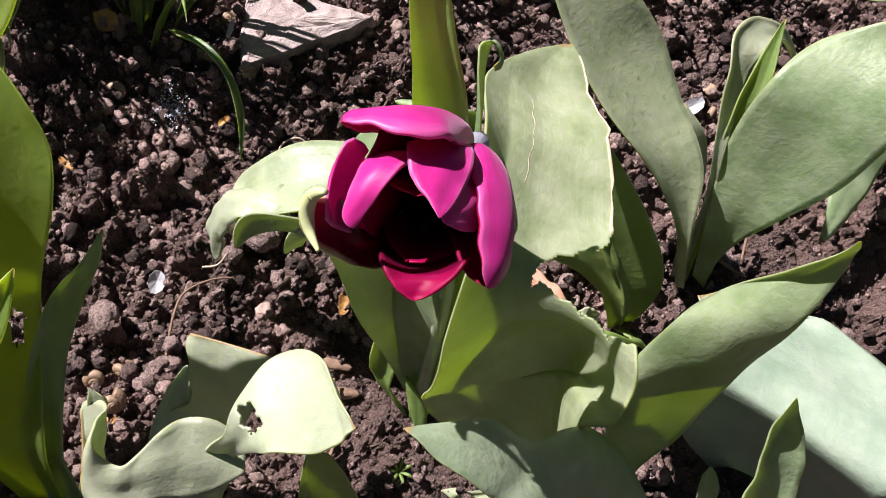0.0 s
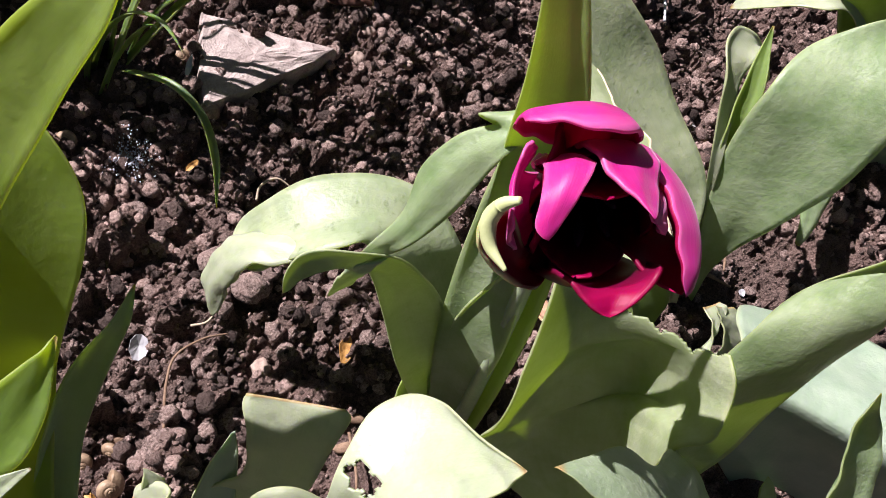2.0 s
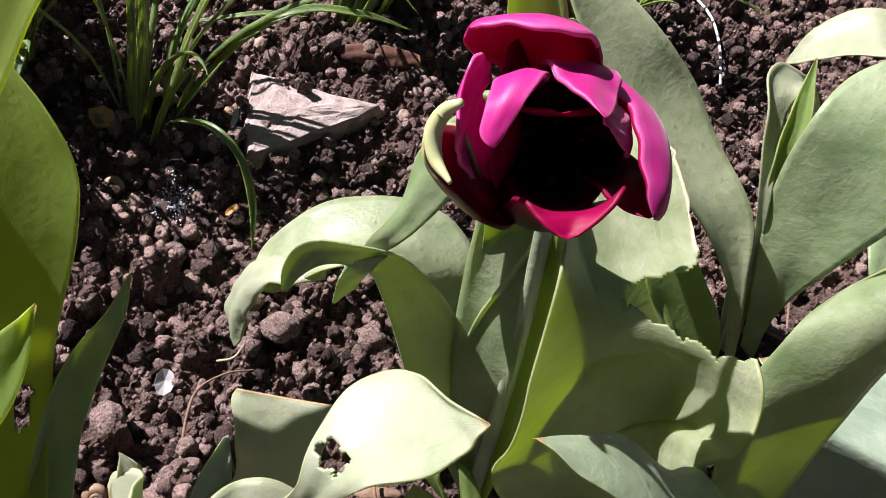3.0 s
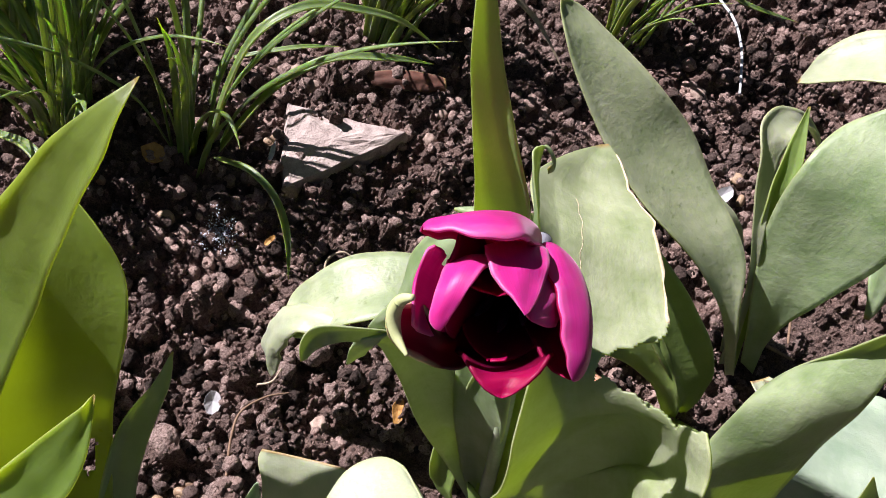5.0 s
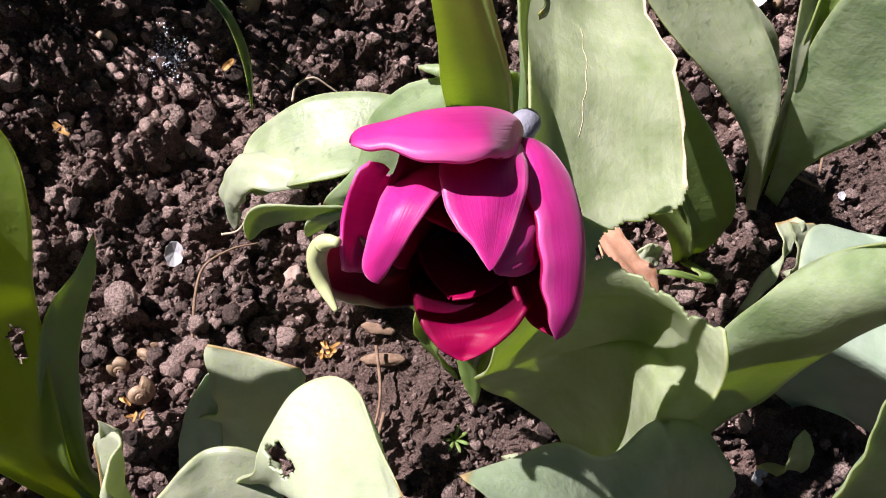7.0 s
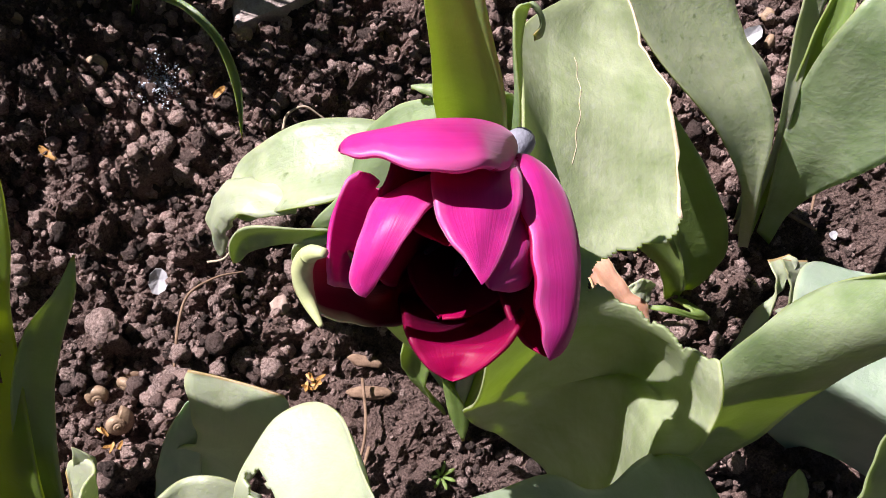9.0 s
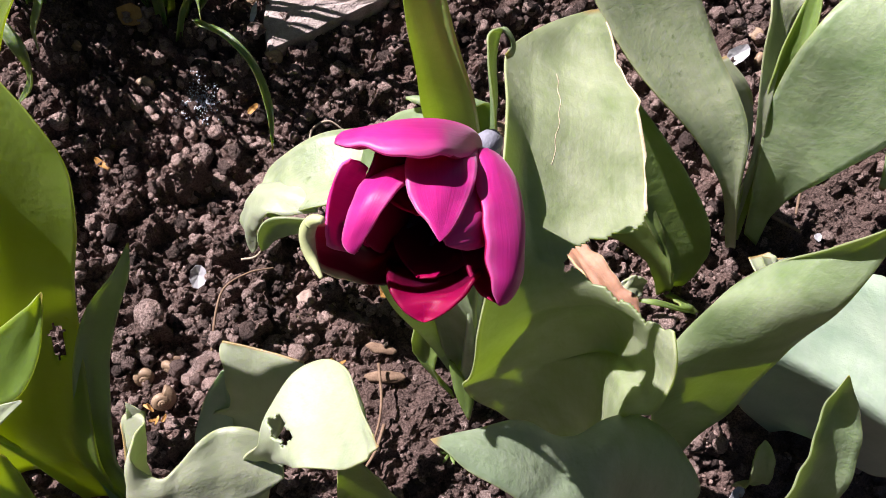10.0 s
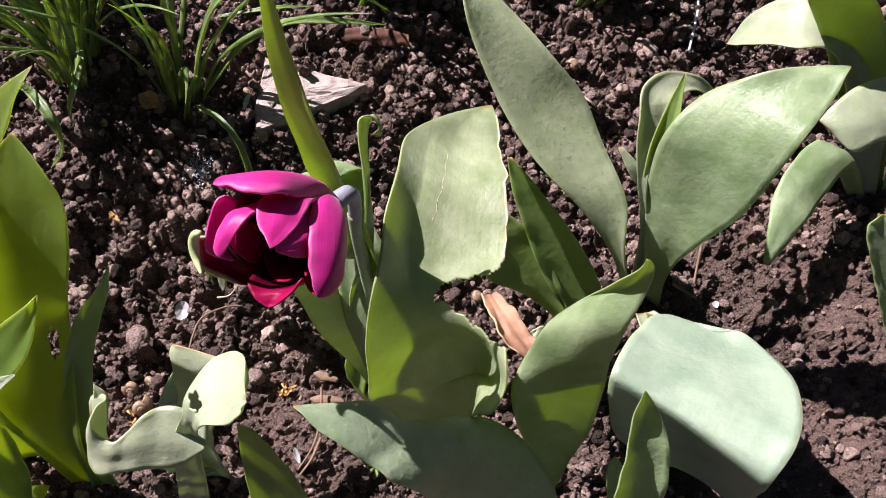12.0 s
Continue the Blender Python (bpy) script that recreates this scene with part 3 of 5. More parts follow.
GREY = [(-0.002, 0.105, 0, 0.01, 0.004, 0),
    (-0.0149, 0.1161, 0.085, 0.0189, -0.0017, 0.005),
    (-0.005, 0.124, 0.125, 0.0138, 0.0021, 0.005),
    (-0.007, 0.1345, 0.147, 0.0164, 0.0021, 0.005),
    (-0.0098, 0.1426, 0.1575, 0.0199, 0.0016, 0.0075),
    (-0.011, 0.1449, 0.1585, 0.0183, 0.0015, 0.0065)]
LEFTBIG = [(-0.078, 0.062, 0, 0.01, 0.004, 0),
    (-0.1024, 0.0737, 0.055, 0.026, 0.0038, -0.005),
    (-0.1203, 0.1083, 0.115, 0.0222, 0.0187, 0),
    (-0.1252, 0.1237, 0.145, 0.0251, 0.0166, 0),
    (-0.1249, 0.1444, 0.1775, 0.0243, 0.0152, 0.0025),
    (-0.1276, 0.1619, 0.2, 0.0202, 0.0112, 0),
    (-0.1363, 0.1788, 0.2135, 0.0124, 0.0043, -0.0015),
    (-0.1451, 0.1908, 0.22, 0.0009, 0.0004, 0)]
LEFTSMALL = [(-0.066, 0.066, 0, 0.008, 0.004, 0),
    (-0.0802, 0.0829, 0.05, 0.0096, 0.0008, 0),
    (-0.09, 0.1158, 0.1, 0.0069, 0.0049, 0),
    (-0.089, 0.137, 0.13, 0.0066, 0.0031, 0),
    (-0.0836, 0.153, 0.15, 0.0032, 0.0015, 0),
    (-0.0835, 0.1642, 0.162, 0.0004, 0.0002, 0)]
LEFTSPEAR = [(-0.12, 0.06, 0, 0.01, 0.006, 0),
    (-0.15, 0.07, 0.13, 0.02, 0.012, 0.004),
    (-0.1386, 0.1371, 0.22, 0.0167, -0.0079, -0.01),
    (-0.1242, 0.1475, 0.2525, 0.0123, -0.0056, -0.0075),
    (-0.1123, 0.1594, 0.28, 0.0095, -0.006, -0.005),
    (-0.1028, 0.1699, 0.2995, 0.0064, -0.0058, -0.0025),
    (-0.0978, 0.1787, 0.309, 0.0028, -0.0039, -0.001),
    (-0.0955, 0.1905, 0.313, 0.0002, 0.0001, 0)]
LEFTFOLD = [(-0.14, 0.05, 0.06, 0.004, -0.012, 0),
    (-0.1299, 0.0526, 0.13, 0.0147, -0.0069, 0),
    (-0.1142, 0.0769, 0.155, 0.0082, -0.0051, -0.005),
    (-0.0978, 0.0966, 0.1715, 0.009, -0.0067, -0.0065),
    (-0.0923, 0.1134, 0.181, 0.0042, -0.0052, -0.006),
    (-0.0934, 0.126, 0.189, 0.0006, -0.0003, 0)]
LEFTLOW = [(-0.105, 0.045, 0, 0.006, 0.004, 0),
    (-0.0981, 0.0257, 0.045, 0.0134, 0.0075, -0.005),
    (-0.1014, 0.0497, 0.08, 0.0106, 0.0019, -0.01),
    (-0.1047, 0.064, 0.1075, 0.0027, 0.0002, -0.0025)]
LEFTWHITE = [(-0.0448, 0.0878, 0.13, 0.0024, 0.0021, 0),
    (-0.0468, 0.098, 0.1475, 0.0034, 0.0028, 0.0025),
    (-0.0488, 0.1023, 0.155, 0.0029, 0.0008, 0),
    (-0.0523, 0.1033, 0.157, 0.0004, 0.0001, 0)]
FOLDTIP = [(-0.099, 0.0711, 0.1625, 0.0053, -0.0029, -0.0025),
    (-0.0909, 0.0787, 0.17, 0.0023, -0.0024, -0.002),
    (-0.0832, 0.0872, 0.176, 0.0004, -0.0002, 0)]
FARHOOD = [(0.3647, 0.5625, 0, 0.0107, 0.0042, 0),
    (0.3211, 0.586, 0.075, 0.0167, 0.0101, -0.005),
    (0.2815, 0.5972, 0.1175, 0.0128, 0.019, -0.0025),
    (0.2418, 0.5874, 0.1275, -0.0013, 0.0252, 0.0025),
    (0.2162, 0.5904, 0.1075, -0.0013, 0.0206, 0.0025),
    (0.2035, 0.59, 0.0865, -0.0003, 0.0107, 0.0015),
    (0.1987, 0.5901, 0.072, 0.0005, 0.0016, 0)]
FARHANG = [(0.3594, 0.558, 0, 0.0069, 0.0037, 0),
    (0.3159, 0.5451, 0.055, 0.017, 0.0006, -0.005),
    (0.3012, 0.5079, 0.056, 0.018, -0.0025, -0.006),
    (0.2954, 0.4751, 0.05, 0.0148, -0.0062, -0.005),
    (0.2962, 0.4465, 0.0415, 0.0077, -0.0023, -0.0035),
    (0.2979, 0.4351, 0.03, 0.0019, -0.0001, 0)]
FARFOLD = [(0.3896, 0.5728, 0, 0.0096, 0.0036, 0),
    (0.3486, 0.5699, 0.1, 0.0205, -0.0138, -0.01),
    (0.3109, 0.5362, 0.12, 0.0154, -0.0156, -0.005),
    (0.2956, 0.5154, 0.115, 0.0132, -0.011, -0.005),
    (0.2846, 0.5137, 0.1135, 0.0055, -0.001, -0.0015)]
FARBLADE = [(0.3691, 0.5713, 0, 0.0096, 0.0036, 0),
    (0.3026, 0.594, 0.095, 0.0296, 0.002, -0.005),
    (0.2592, 0.5892, 0.155, 0.0276, 0.0148, -0.005),
    (0.226, 0.5685, 0.2, 0.0149, 0.0059, 0),
    (0.2097, 0.5687, 0.22, 0.0017, 0.001, 0)]
EDGE = [(0.4265, 0.4437, 0, 0.0107, 0.0056, 0),
    (0.3824, 0.4635, 0.05, 0.0112, 0.006, 0),
    (0.3581, 0.4778, 0.08, 0.0103, 0.0055, 0),
    (0.3552, 0.4842, 0.085, 0.003, 0.0016, 0)]
EDGELOW = [(0.4254, 0.4431, 0, 0.0075, 0.0039, 0),
    (0.413, 0.4566, 0.03, 0.0083, 0.0044, 0),
    (0.3968, 0.4604, 0.05, 0.001, 0.0005, 0)]
PALECURL = [(0.232, 0.296, 0, 0.003, 0.002, 0),
    (0.2306, 0.3077, 0.025, 0.0026, 0.0146, 0.005),
    (0.2316, 0.3218, 0.0425, 0.0004, 0.0068, 0.0025),
    (0.2293, 0.335, 0.05, 0.0052, 0.0077, 0),
    (0.2226, 0.3415, 0.05, 0.0056, 0.0045, 0)]
PALEFLAP = [(0.25, 0.33, 0.01, 0.003, 0.002, 0),
    (0.249, 0.3253, 0.03, 0.0058, 0.0062, 0),
    (0.2429, 0.337, 0.0475, 0.0108, 0.0063, -0.0025),
    (0.2304, 0.3425, 0.0525, 0.0085, 0.004, -0.0025)]
HOOD = [(0.042, 0.211, 0.274, 0.001, -0.002, 0.003),
    (0.038, 0.198, 0.299, 0.0027, -0.0065, 0.012),
    (0.031, 0.187, 0.3125, 0.0035, -0.008, 0.0158),
    (0.0215, 0.181, 0.3165, 0.0032, -0.0072, 0.0145),
    (0.0125, 0.177, 0.318, 0.002, -0.004, 0.0095),
    (0.008, 0.175, 0.3195, 0.0012, -0.0024, 0.0055),
    (0.0068, 0.1745, 0.3198, 0.0006, -0.0012, 0.0025)]
BOAT = [(0.04, 0.211, 0.27, 0.001, 0.001, 0.002),
    (0.0324, 0.1682, 0.278, -0.0038, 0.006, 0.002),
    (0.0261, 0.1574, 0.2865, -0.002, 0.004, 0.0035),
    (0.0185, 0.1559, 0.2955, -0.003, 0.0059, 0.0065),
    (0.0133, 0.1529, 0.3, -0.0029, 0.0047, 0.006),
    (0.0099, 0.1512, 0.3025, -0.0021, 0.0032, 0.0045),
    (0.0083, 0.1498, 0.3045, -0.0006, 0.001, 0.0025),
    (0.0078, 0.1496, 0.3045, -0.0001, 0.0001, 0.0005)]
FOLDLEFT = [(0.041, 0.2105, 0.2725, 0.002, 0.0005, 0.0005),
    (0.0236, 0.1827, 0.3023, 0.0054, 0.0016, 0.0021),
    (0.0231, 0.1729, 0.3149, 0.0056, 0.0015, 0.003),
    (0.0223, 0.1662, 0.3191, 0.005, 0.0013, 0.0029),
    (0.0219, 0.1592, 0.3178, 0.0039, 0.0015, 0.0023),
    (0.0219, 0.1539, 0.314, 0.0027, 0.0014, 0.0018),
    (0.0228, 0.1515, 0.3125, 0.0012, 0.0009, 0.0006),
    (0.0233, 0.1506, 0.3118, 0.0001, 0.0, 0.0)]
FOLDRIGHT = [(0.041, 0.2105, 0.2725, 0.002, 0.0005, -0.0005),
    (0.0344, 0.1883, 0.3107, 0.0085, 0.0035, 0.0008),
    (0.0361, 0.1782, 0.3198, 0.0089, 0.0043, -0.0011),
    (0.038, 0.1723, 0.3215, 0.0076, 0.0038, -0.0019),
    (0.0398, 0.1666, 0.3235, 0.0055, 0.0022, -0.002),
    (0.0415, 0.1623, 0.3249, 0.0031, 0.0006, -0.0011),
    (0.0426, 0.1593, 0.3263, 0.0012, 0.0001, -0.0003),
    (0.0431, 0.158, 0.3265, 0.0001, 0.0, 0.0)]
FOLDSIDE = [(0.041, 0.2105, 0.2725, 0.001, 0.001, -0.0005),
    (0.0463, 0.1887, 0.304, 0.0029, 0.003, -0.005),
    (0.0477, 0.1803, 0.3086, 0.0047, 0.0037, -0.0077),
    (0.049, 0.1729, 0.3117, 0.0058, 0.0037, -0.0086),
    (0.0487, 0.1662, 0.3154, 0.0052, 0.0024, -0.0065),
    (0.0469, 0.1615, 0.3202, 0.0032, 0.001, -0.003),
    (0.0453, 0.1589, 0.3234, 0.0004, 0.0001, -0.0004)]
OUTRIGHT = [(0.041, 0.2105, 0.2725, 0.001, 0.001, -0.001),
    (0.0465, 0.1966, 0.3008, 0.0036, 0.0041, -0.0066),
    (0.0507, 0.1894, 0.3049, 0.0051, 0.0055, -0.008),
    (0.0556, 0.18, 0.307, 0.0059, 0.0056, -0.0094),
    (0.0602, 0.1705, 0.307, 0.0054, 0.0041, -0.0089),
    (0.0636, 0.1619, 0.3059, 0.0042, 0.0021, -0.0059),
    (0.0642, 0.1575, 0.3061, 0.0023, 0.0006, -0.0025),
    (0.0646, 0.1554, 0.3062, 0.0002, 0.0001, -0.0004)]
UNDER = [(0.041, 0.2105, 0.2725, 0.003, 0.001, -0.001),
    (0.0425, 0.1761, 0.2736, 0.0126, 0.0046, 0.0033),
    (0.0444, 0.1609, 0.2959, 0.0121, 0.0047, 0.0043),
    (0.0455, 0.1543, 0.3038, 0.0106, 0.0045, 0.0041),
    (0.0466, 0.1497, 0.3039, 0.008, 0.0036, 0.0026),
    (0.0473, 0.1468, 0.3018, 0.005, 0.0023, 0.0015),
    (0.0475, 0.1452, 0.3, 0.0021, 0.0008, 0.0004),
    (0.0475, 0.1444, 0.2999, 0.0001, 0.0, 0.0)]
SCALE = [(0.041, 0.2105, 0.2725, 0.001, 0.001, -0.001),
    (0.052, 0.1853, 0.2881, 0.0066, 0.003, 0.0035),
    (0.0573, 0.1728, 0.2967, 0.0069, 0.0036, 0.0017),
    (0.0602, 0.1653, 0.3004, 0.0056, 0.0031, 0.0003),
    (0.0628, 0.1593, 0.3031, 0.0032, 0.0017, 0.0),
    (0.0641, 0.1564, 0.3047, 0.0003, 0.0001, 0.0001)]
OUTLEFT = [(0.041, 0.2105, 0.2725, 0.001, -0.001, 0.001),
    (0.0216, 0.1734, 0.2881, -0.0048, 0.0072, 0.0078),
    (0.0172, 0.1671, 0.3012, -0.0027, 0.0102, 0.0075),
    (0.015, 0.164, 0.3083, -0.0018, 0.011, 0.006),
    (0.0131, 0.1626, 0.3122, -0.0017, 0.0105, 0.0049),
    (0.0121, 0.1621, 0.3136, -0.0017, 0.0085, 0.0039),
    (0.0115, 0.162, 0.314, -0.0011, 0.0056, 0.0025)]
BOATRIM = [(0.0124, 0.1542, 0.3176),
    (0.0095, 0.1542, 0.313),
    (0.0087, 0.1523, 0.3071),
    (0.0115, 0.1485, 0.3031),
    (0.0171, 0.1436, 0.3027)]
INSIDEWALL = [(0.0405, 0.21, 0.271, 0.002, -0.001, -0.003),
    (0.03, 0.197, 0.283, 0.004, -0.004, -0.01),
    (0.0235, 0.181, 0.294, 0.006, -0.006, -0.02),
    (0.0225, 0.168, 0.3, 0.0045, -0.0045, -0.015),
    (0.023, 0.16, 0.3, 0.0005, -0.0005, -0.001)]
INSIDEBACK = [(0.04, 0.211, 0.272, 0.004, 0, 0.001),
    (0.036, 0.197, 0.29, 0.013, 0.002, 0.002),
    (0.034, 0.184, 0.303, 0.016, 0.003, 0.004),
    (0.034, 0.173, 0.311, 0.009, 0.002, 0.003),
    (0.034, 0.167, 0.315, 0.001, 0, 0)]
DRYLEAF = [(0.1118, 0.3179, 0.012, 0.005, 0.0035, 0),
    (0.1264, 0.303, 0.027, 0.0068, 0.0076, -0.003),
    (0.143, 0.2883, 0.035, 0.0084, 0.0088, -0.005),
    (0.1584, 0.2815, 0.032, 0.0069, 0.0076, -0.004),
    (0.1732, 0.2758, 0.021, 0.0021, 0.0021, -0.001),
    (0.1786, 0.2745, 0.014, 0.0003, 0.0003, 0)]
REDLEAF = [(-0.1089, 0.4832, 0.006, 0.0038, -0.0025, -0.002),
    (-0.0915, 0.4902, 0.008, 0.0038, -0.0048, -0.004),
    (-0.0709, 0.499, 0.008, 0.0042, -0.0057, -0.004),
    (-0.0528, 0.5081, 0.006, 0.0024, -0.0041, -0.002)]
CHIPLEAF = [(0.1713, 0.3071, 0.011, -0.0002, 0.0054, 0.001),
    (0.1605, 0.2999, 0.02, -0.0013, 0.0075, 0.002),
    (0.1525, 0.2955, 0.017, 0, 0.0034, 0.001)]
RIMSLIP = [(0.19, 0.315, 0, 0.003, 0.002, 0),
    (0.202, 0.3038, 0.015, 0.0073, 0.0025, -0.005),
    (0.1755, 0.2928, 0.03, 0.0014, -0.0016, 0),
    (0.1635, 0.2905, 0.025, 0.0005, -0.0005, 0)]
STRAPA = [(-0.1786, 0.3648, 0.0050), (-0.1648, 0.3775, 0.0350), (-0.1426, 0.3916, 0.0750), (-0.1165, 0.4118, 0.0950), (-0.0833, 0.4419, 0.0850), (-0.0597, 0.4740, 0.0600)]
STRAPB = [(-0.1837, 0.3619, 0.0050), (-0.1701, 0.3736, 0.0800), (-0.1512, 0.3835, 0.1300), (-0.1322, 0.4055, 0.1400), (-0.1075, 0.4286, 0.1300), (-0.0833, 0.4531, 0.1100), (-0.0582, 0.4800, 0.0700)]
STRAPC = [(-0.1754, 0.3594, 0.0100), (-0.1577, 0.3445, 0.0350), (-0.1341, 0.3356, 0.0500), (-0.1138, 0.3276, 0.0450), (-0.0982, 0.3155, 0.0250), (-0.0875, 0.2970, 0.0020)]
STRAPD = [(-0.3013, 0.2982, 0.0300), (-0.2507, 0.2760, 0.0700), (-0.2293, 0.2656, 0.0650), (-0.2282, 0.2602, 0.0400), (-0.2424, 0.2514, 0.0100)]
STRAPE = [(-0.2897, 0.3447, 0.0200), (-0.2521, 0.3280, 0.0600), (-0.2459, 0.3053, 0.0500), (-0.2506, 0.2964, 0.0300), (-0.2512, 0.2925, 0.0080)]
STRAPF = [(0.0429, 0.6856, 0.0200), (0.0689, 0.6657, 0.0600), (0.1053, 0.6632, 0.0700), (0.1488, 0.6700, 0.0600), (0.2044, 0.7122, 0.0300)]
STRAPG = [(-0.0949, 0.5717, 0.0300), (-0.0674, 0.5554, 0.0700), (-0.0320, 0.5841, 0.0600), (0.0049, 0.6312, 0.0400)]
STRAPH = [(-0.0546, 0.6074, 0.0400), (-0.0320, 0.5846, 0.0500), (-0.0048, 0.5820, 0.0350), (0.0297, 0.5695, 0.0080)]
STRAPI = [(-0.2032, 0.4404, 0.0200), (-0.1605, 0.4667, 0.0300), (-0.1385, 0.4899, 0.0200)]
ROOTA = [(-0.0613, 0.1595, 0.0040), (-0.0706, 0.1846, 0.0060), (-0.0719, 0.1987, 0.0080), (-0.0624, 0.2127, 0.0100), (-0.0508, 0.2228, 0.0060)]
ROOTB = [(-0.0678, 0.3108, 0.0060), (-0.0690, 0.3189, 0.0100), (-0.0619, 0.3274, 0.0120), (-0.0518, 0.3279, 0.0080), (-0.0433, 0.3275, 0.0040)]
ROOTC = [(-0.0717, 0.2199, 0.0040), (-0.0642, 0.2249, 0.0060), (-0.0621, 0.2353, 0.0060)]
TWIGA = [(0.2483, 0.4352, 0.0200), (0.2521, 0.4214, 0.0120), (0.2565, 0.4068, 0.0040)]
TWIGB = [(0.2405, 0.3969, 0.0060), (0.2620, 0.3943, 0.0060)]
TWIGC = [(0.0506, 0.1613, 0.0060), (0.0520, 0.1440, 0.0060), (0.0500, 0.1314, 0.0040)]
TWIGD = [(0.0327, 0.1942, 0.0040), (0.0446, 0.1707, 0.0050), (0.0484, 0.1524, 0.0050), (0.0469, 0.1344, 0.0030)]
TWIGE = [(0.0806, 0.5388, 0.0080), (0.1149, 0.5143, 0.0100), (0.1265, 0.5161, 0.0040)]
THREADA = [(0.1248, 0.7387, 0.0080), (0.1400, 0.7266, 0.0080), (0.1556, 0.7048, 0.0100), (0.1677, 0.6784, 0.0080), (0.1737, 0.6440, 0.0080), (0.1767, 0.6263, 0.0040)]
# End of the stations.

# ---- ground ----
def soft_noise(shape, cells, rng):
    g = rng.rand(cells + 3, cells + 3)
    x = np.linspace(0, cells, shape[1])
    y = np.linspace(0, cells, shape[0])
    xi, yi = x.astype(int), y.astype(int)
    fx, fy = x - xi, y - yi
    fx, fy = (fx * fx * (3 - 2 * fx))[None, :], (fy * fy * (3 - 2 * fy))[:, None]
    a, b = g[np.ix_(yi, xi)], g[np.ix_(yi, xi + 1)]
    c, d = g[np.ix_(yi + 1, xi)], g[np.ix_(yi + 1, xi + 1)]
    return (a * (1 - fx) + b * fx) * (1 - fy) + (c * (1 - fx) + d * fx) * fy - 0.5


X0, X1, Y0, Y1, STEP = -0.56, 0.62, -0.10, 1.0, 0.0018


def soil_heights():
    """Crumbly soil: rounded clods of many sizes pressed into one sheet, smoother where the bed is trodden."""
    rng = np.random.RandomState(4)
    nx, ny = int((X1 - X0) / STEP) + 1, int((Y1 - Y0) / STEP) + 1
    gx, gy = np.meshgrid(np.linspace(X0, X1, nx), np.linspace(Y0, Y1, ny))
    h = 0.010 * soft_noise((ny, nx), 9, rng) + 0.006 * soft_noise((ny, nx), 26, rng)
    calm = 0.8 * np.exp(-(((gx - 0.045) / 0.045) ** 2 + ((gy - 0.175) / 0.04) ** 2)) + 0.6 / (1 + np.exp(-(gx - 0.27) / 0.03)) / (1 + np.exp((gy - 0.50) / 0.04))
    warp = [0.004 * soft_noise((ny, nx), 160, rng) for _ in range(2)]
    lumps = np.zeros_like(h)
    for count, r0, r1 in ((700, 0.010, 0.020), (3600, 0.005, 0.010), (15000, 0.0022, 0.005)):
        for _ in range(count):
            cx, cy = rng.uniform(X0, X1), rng.uniform(Y0, Y1)
            r = rng.uniform(r0, r1)
            i, j, w = int((cy - Y0) / STEP), int((cx - X0) / STEP), int(r * 1.5 / STEP) + 1
            sl = (slice(max(0, i - w), i + w + 1), slice(max(0, j - w), j + w + 1))
            dx, dy = gx[sl] - cx + warp[0][sl], gy[sl] - cy + warp[1][sl]
            th, q = rng.uniform(0, 3.14), rng.uniform(0.6, 1.0)
            ex, ey = dx * math.cos(th) + dy * math.sin(th), (dy * math.cos(th) - dx * math.sin(th)) / q
            k = 1 - (np.abs(ex) ** 2.4 + np.abs(ey) ** 2.4) / r**2.4
            bed = lumps[min(i, ny - 1), min(j, nx - 1)] - r * rng.uniform(0.1, 0.5)
            top = bed + r * rng.uniform(0.8, 1.4) * np.maximum(k, 0) ** 0.42
            lumps[sl] = np.where(k > 0, np.maximum(lumps[sl], top), lumps[sl])
    lumps *= 1 - np.clip(calm, 0, 0.8)
    h += lumps + (0.007 * soft_noise((ny, nx), 90, rng) + 0.007 * soft_noise((ny, nx), 210, rng) + 0.006 * soft_noise((ny, nx), 420, rng)) * (1 - 0.6 * np.clip(calm, 0, 0.8))
    return gx, gy, h - 0.011


def build_ground():
    gx, gy, h = soil_heights()
    ny, nx = h.shape
    rim = np.minimum(np.minimum(gx - X0, X1 - gx), np.minimum(gy - Y0, Y1 - gy))
    h = np.where(rim < STEP / 2, -0.004, h)
    rng = np.random.RandomState(8)
    inner = rim > STEP / 2
    jx, jy = [np.where(inner, rng.uniform(-0.42, 0.42, h.shape) * STEP, 0) for _ in range(2)]
    verts = np.stack([gx + jx, gy + jy, h], -1).reshape(-1, 3)
    idx = np.arange(nx * ny).reshape(ny, nx)
    quads = np.stack([idx[:-1, :-1], idx[:-1, 1:], idx[1:, 1:], idx[1:, :-1]], -1).reshape(-1, 4)
    k = [int(idx[0, 0]), int(idx[0, -1]), int(idx[-1, -1]), int(idx[-1, 0])]
    sides = []
    for reach in (0.5, 4, 40, 400):
        far = [len(verts) + m for m in range(4)]
        verts = np.concatenate([verts, [(X0 - reach, Y0 - reach, -0.004), (X1 + reach, Y0 - reach, -0.004), (X1 + reach, Y1 + reach, -0.004), (X0 - reach, Y1 + reach, -0.004)]])
        sides += [(k[m], far[m], far[(m + 1) % 4], k[(m + 1) % 4]) for m in range(4)]
        k = far
    me = bpy.data.meshes.new("ground")
    faces = [tuple(q) for q in quads.tolist()] + [tuple(int(k) for k in f) for f in sides]
    me.from_pydata(verts.tolist(), [], faces)
    ob = part("ground", me, SHADED_SOIL)
    tagged(ob, "brown crumbly garden soil of a flower bed, darkened for shaded gaps", "soil", kind="structure")
    return h


HEIGHT = build_ground()


def ground_z(x, y):
    j, i = int(round((x - X0) / STEP)), int(round((y - Y0) / STEP))
    return float(HEIGHT[i, j])


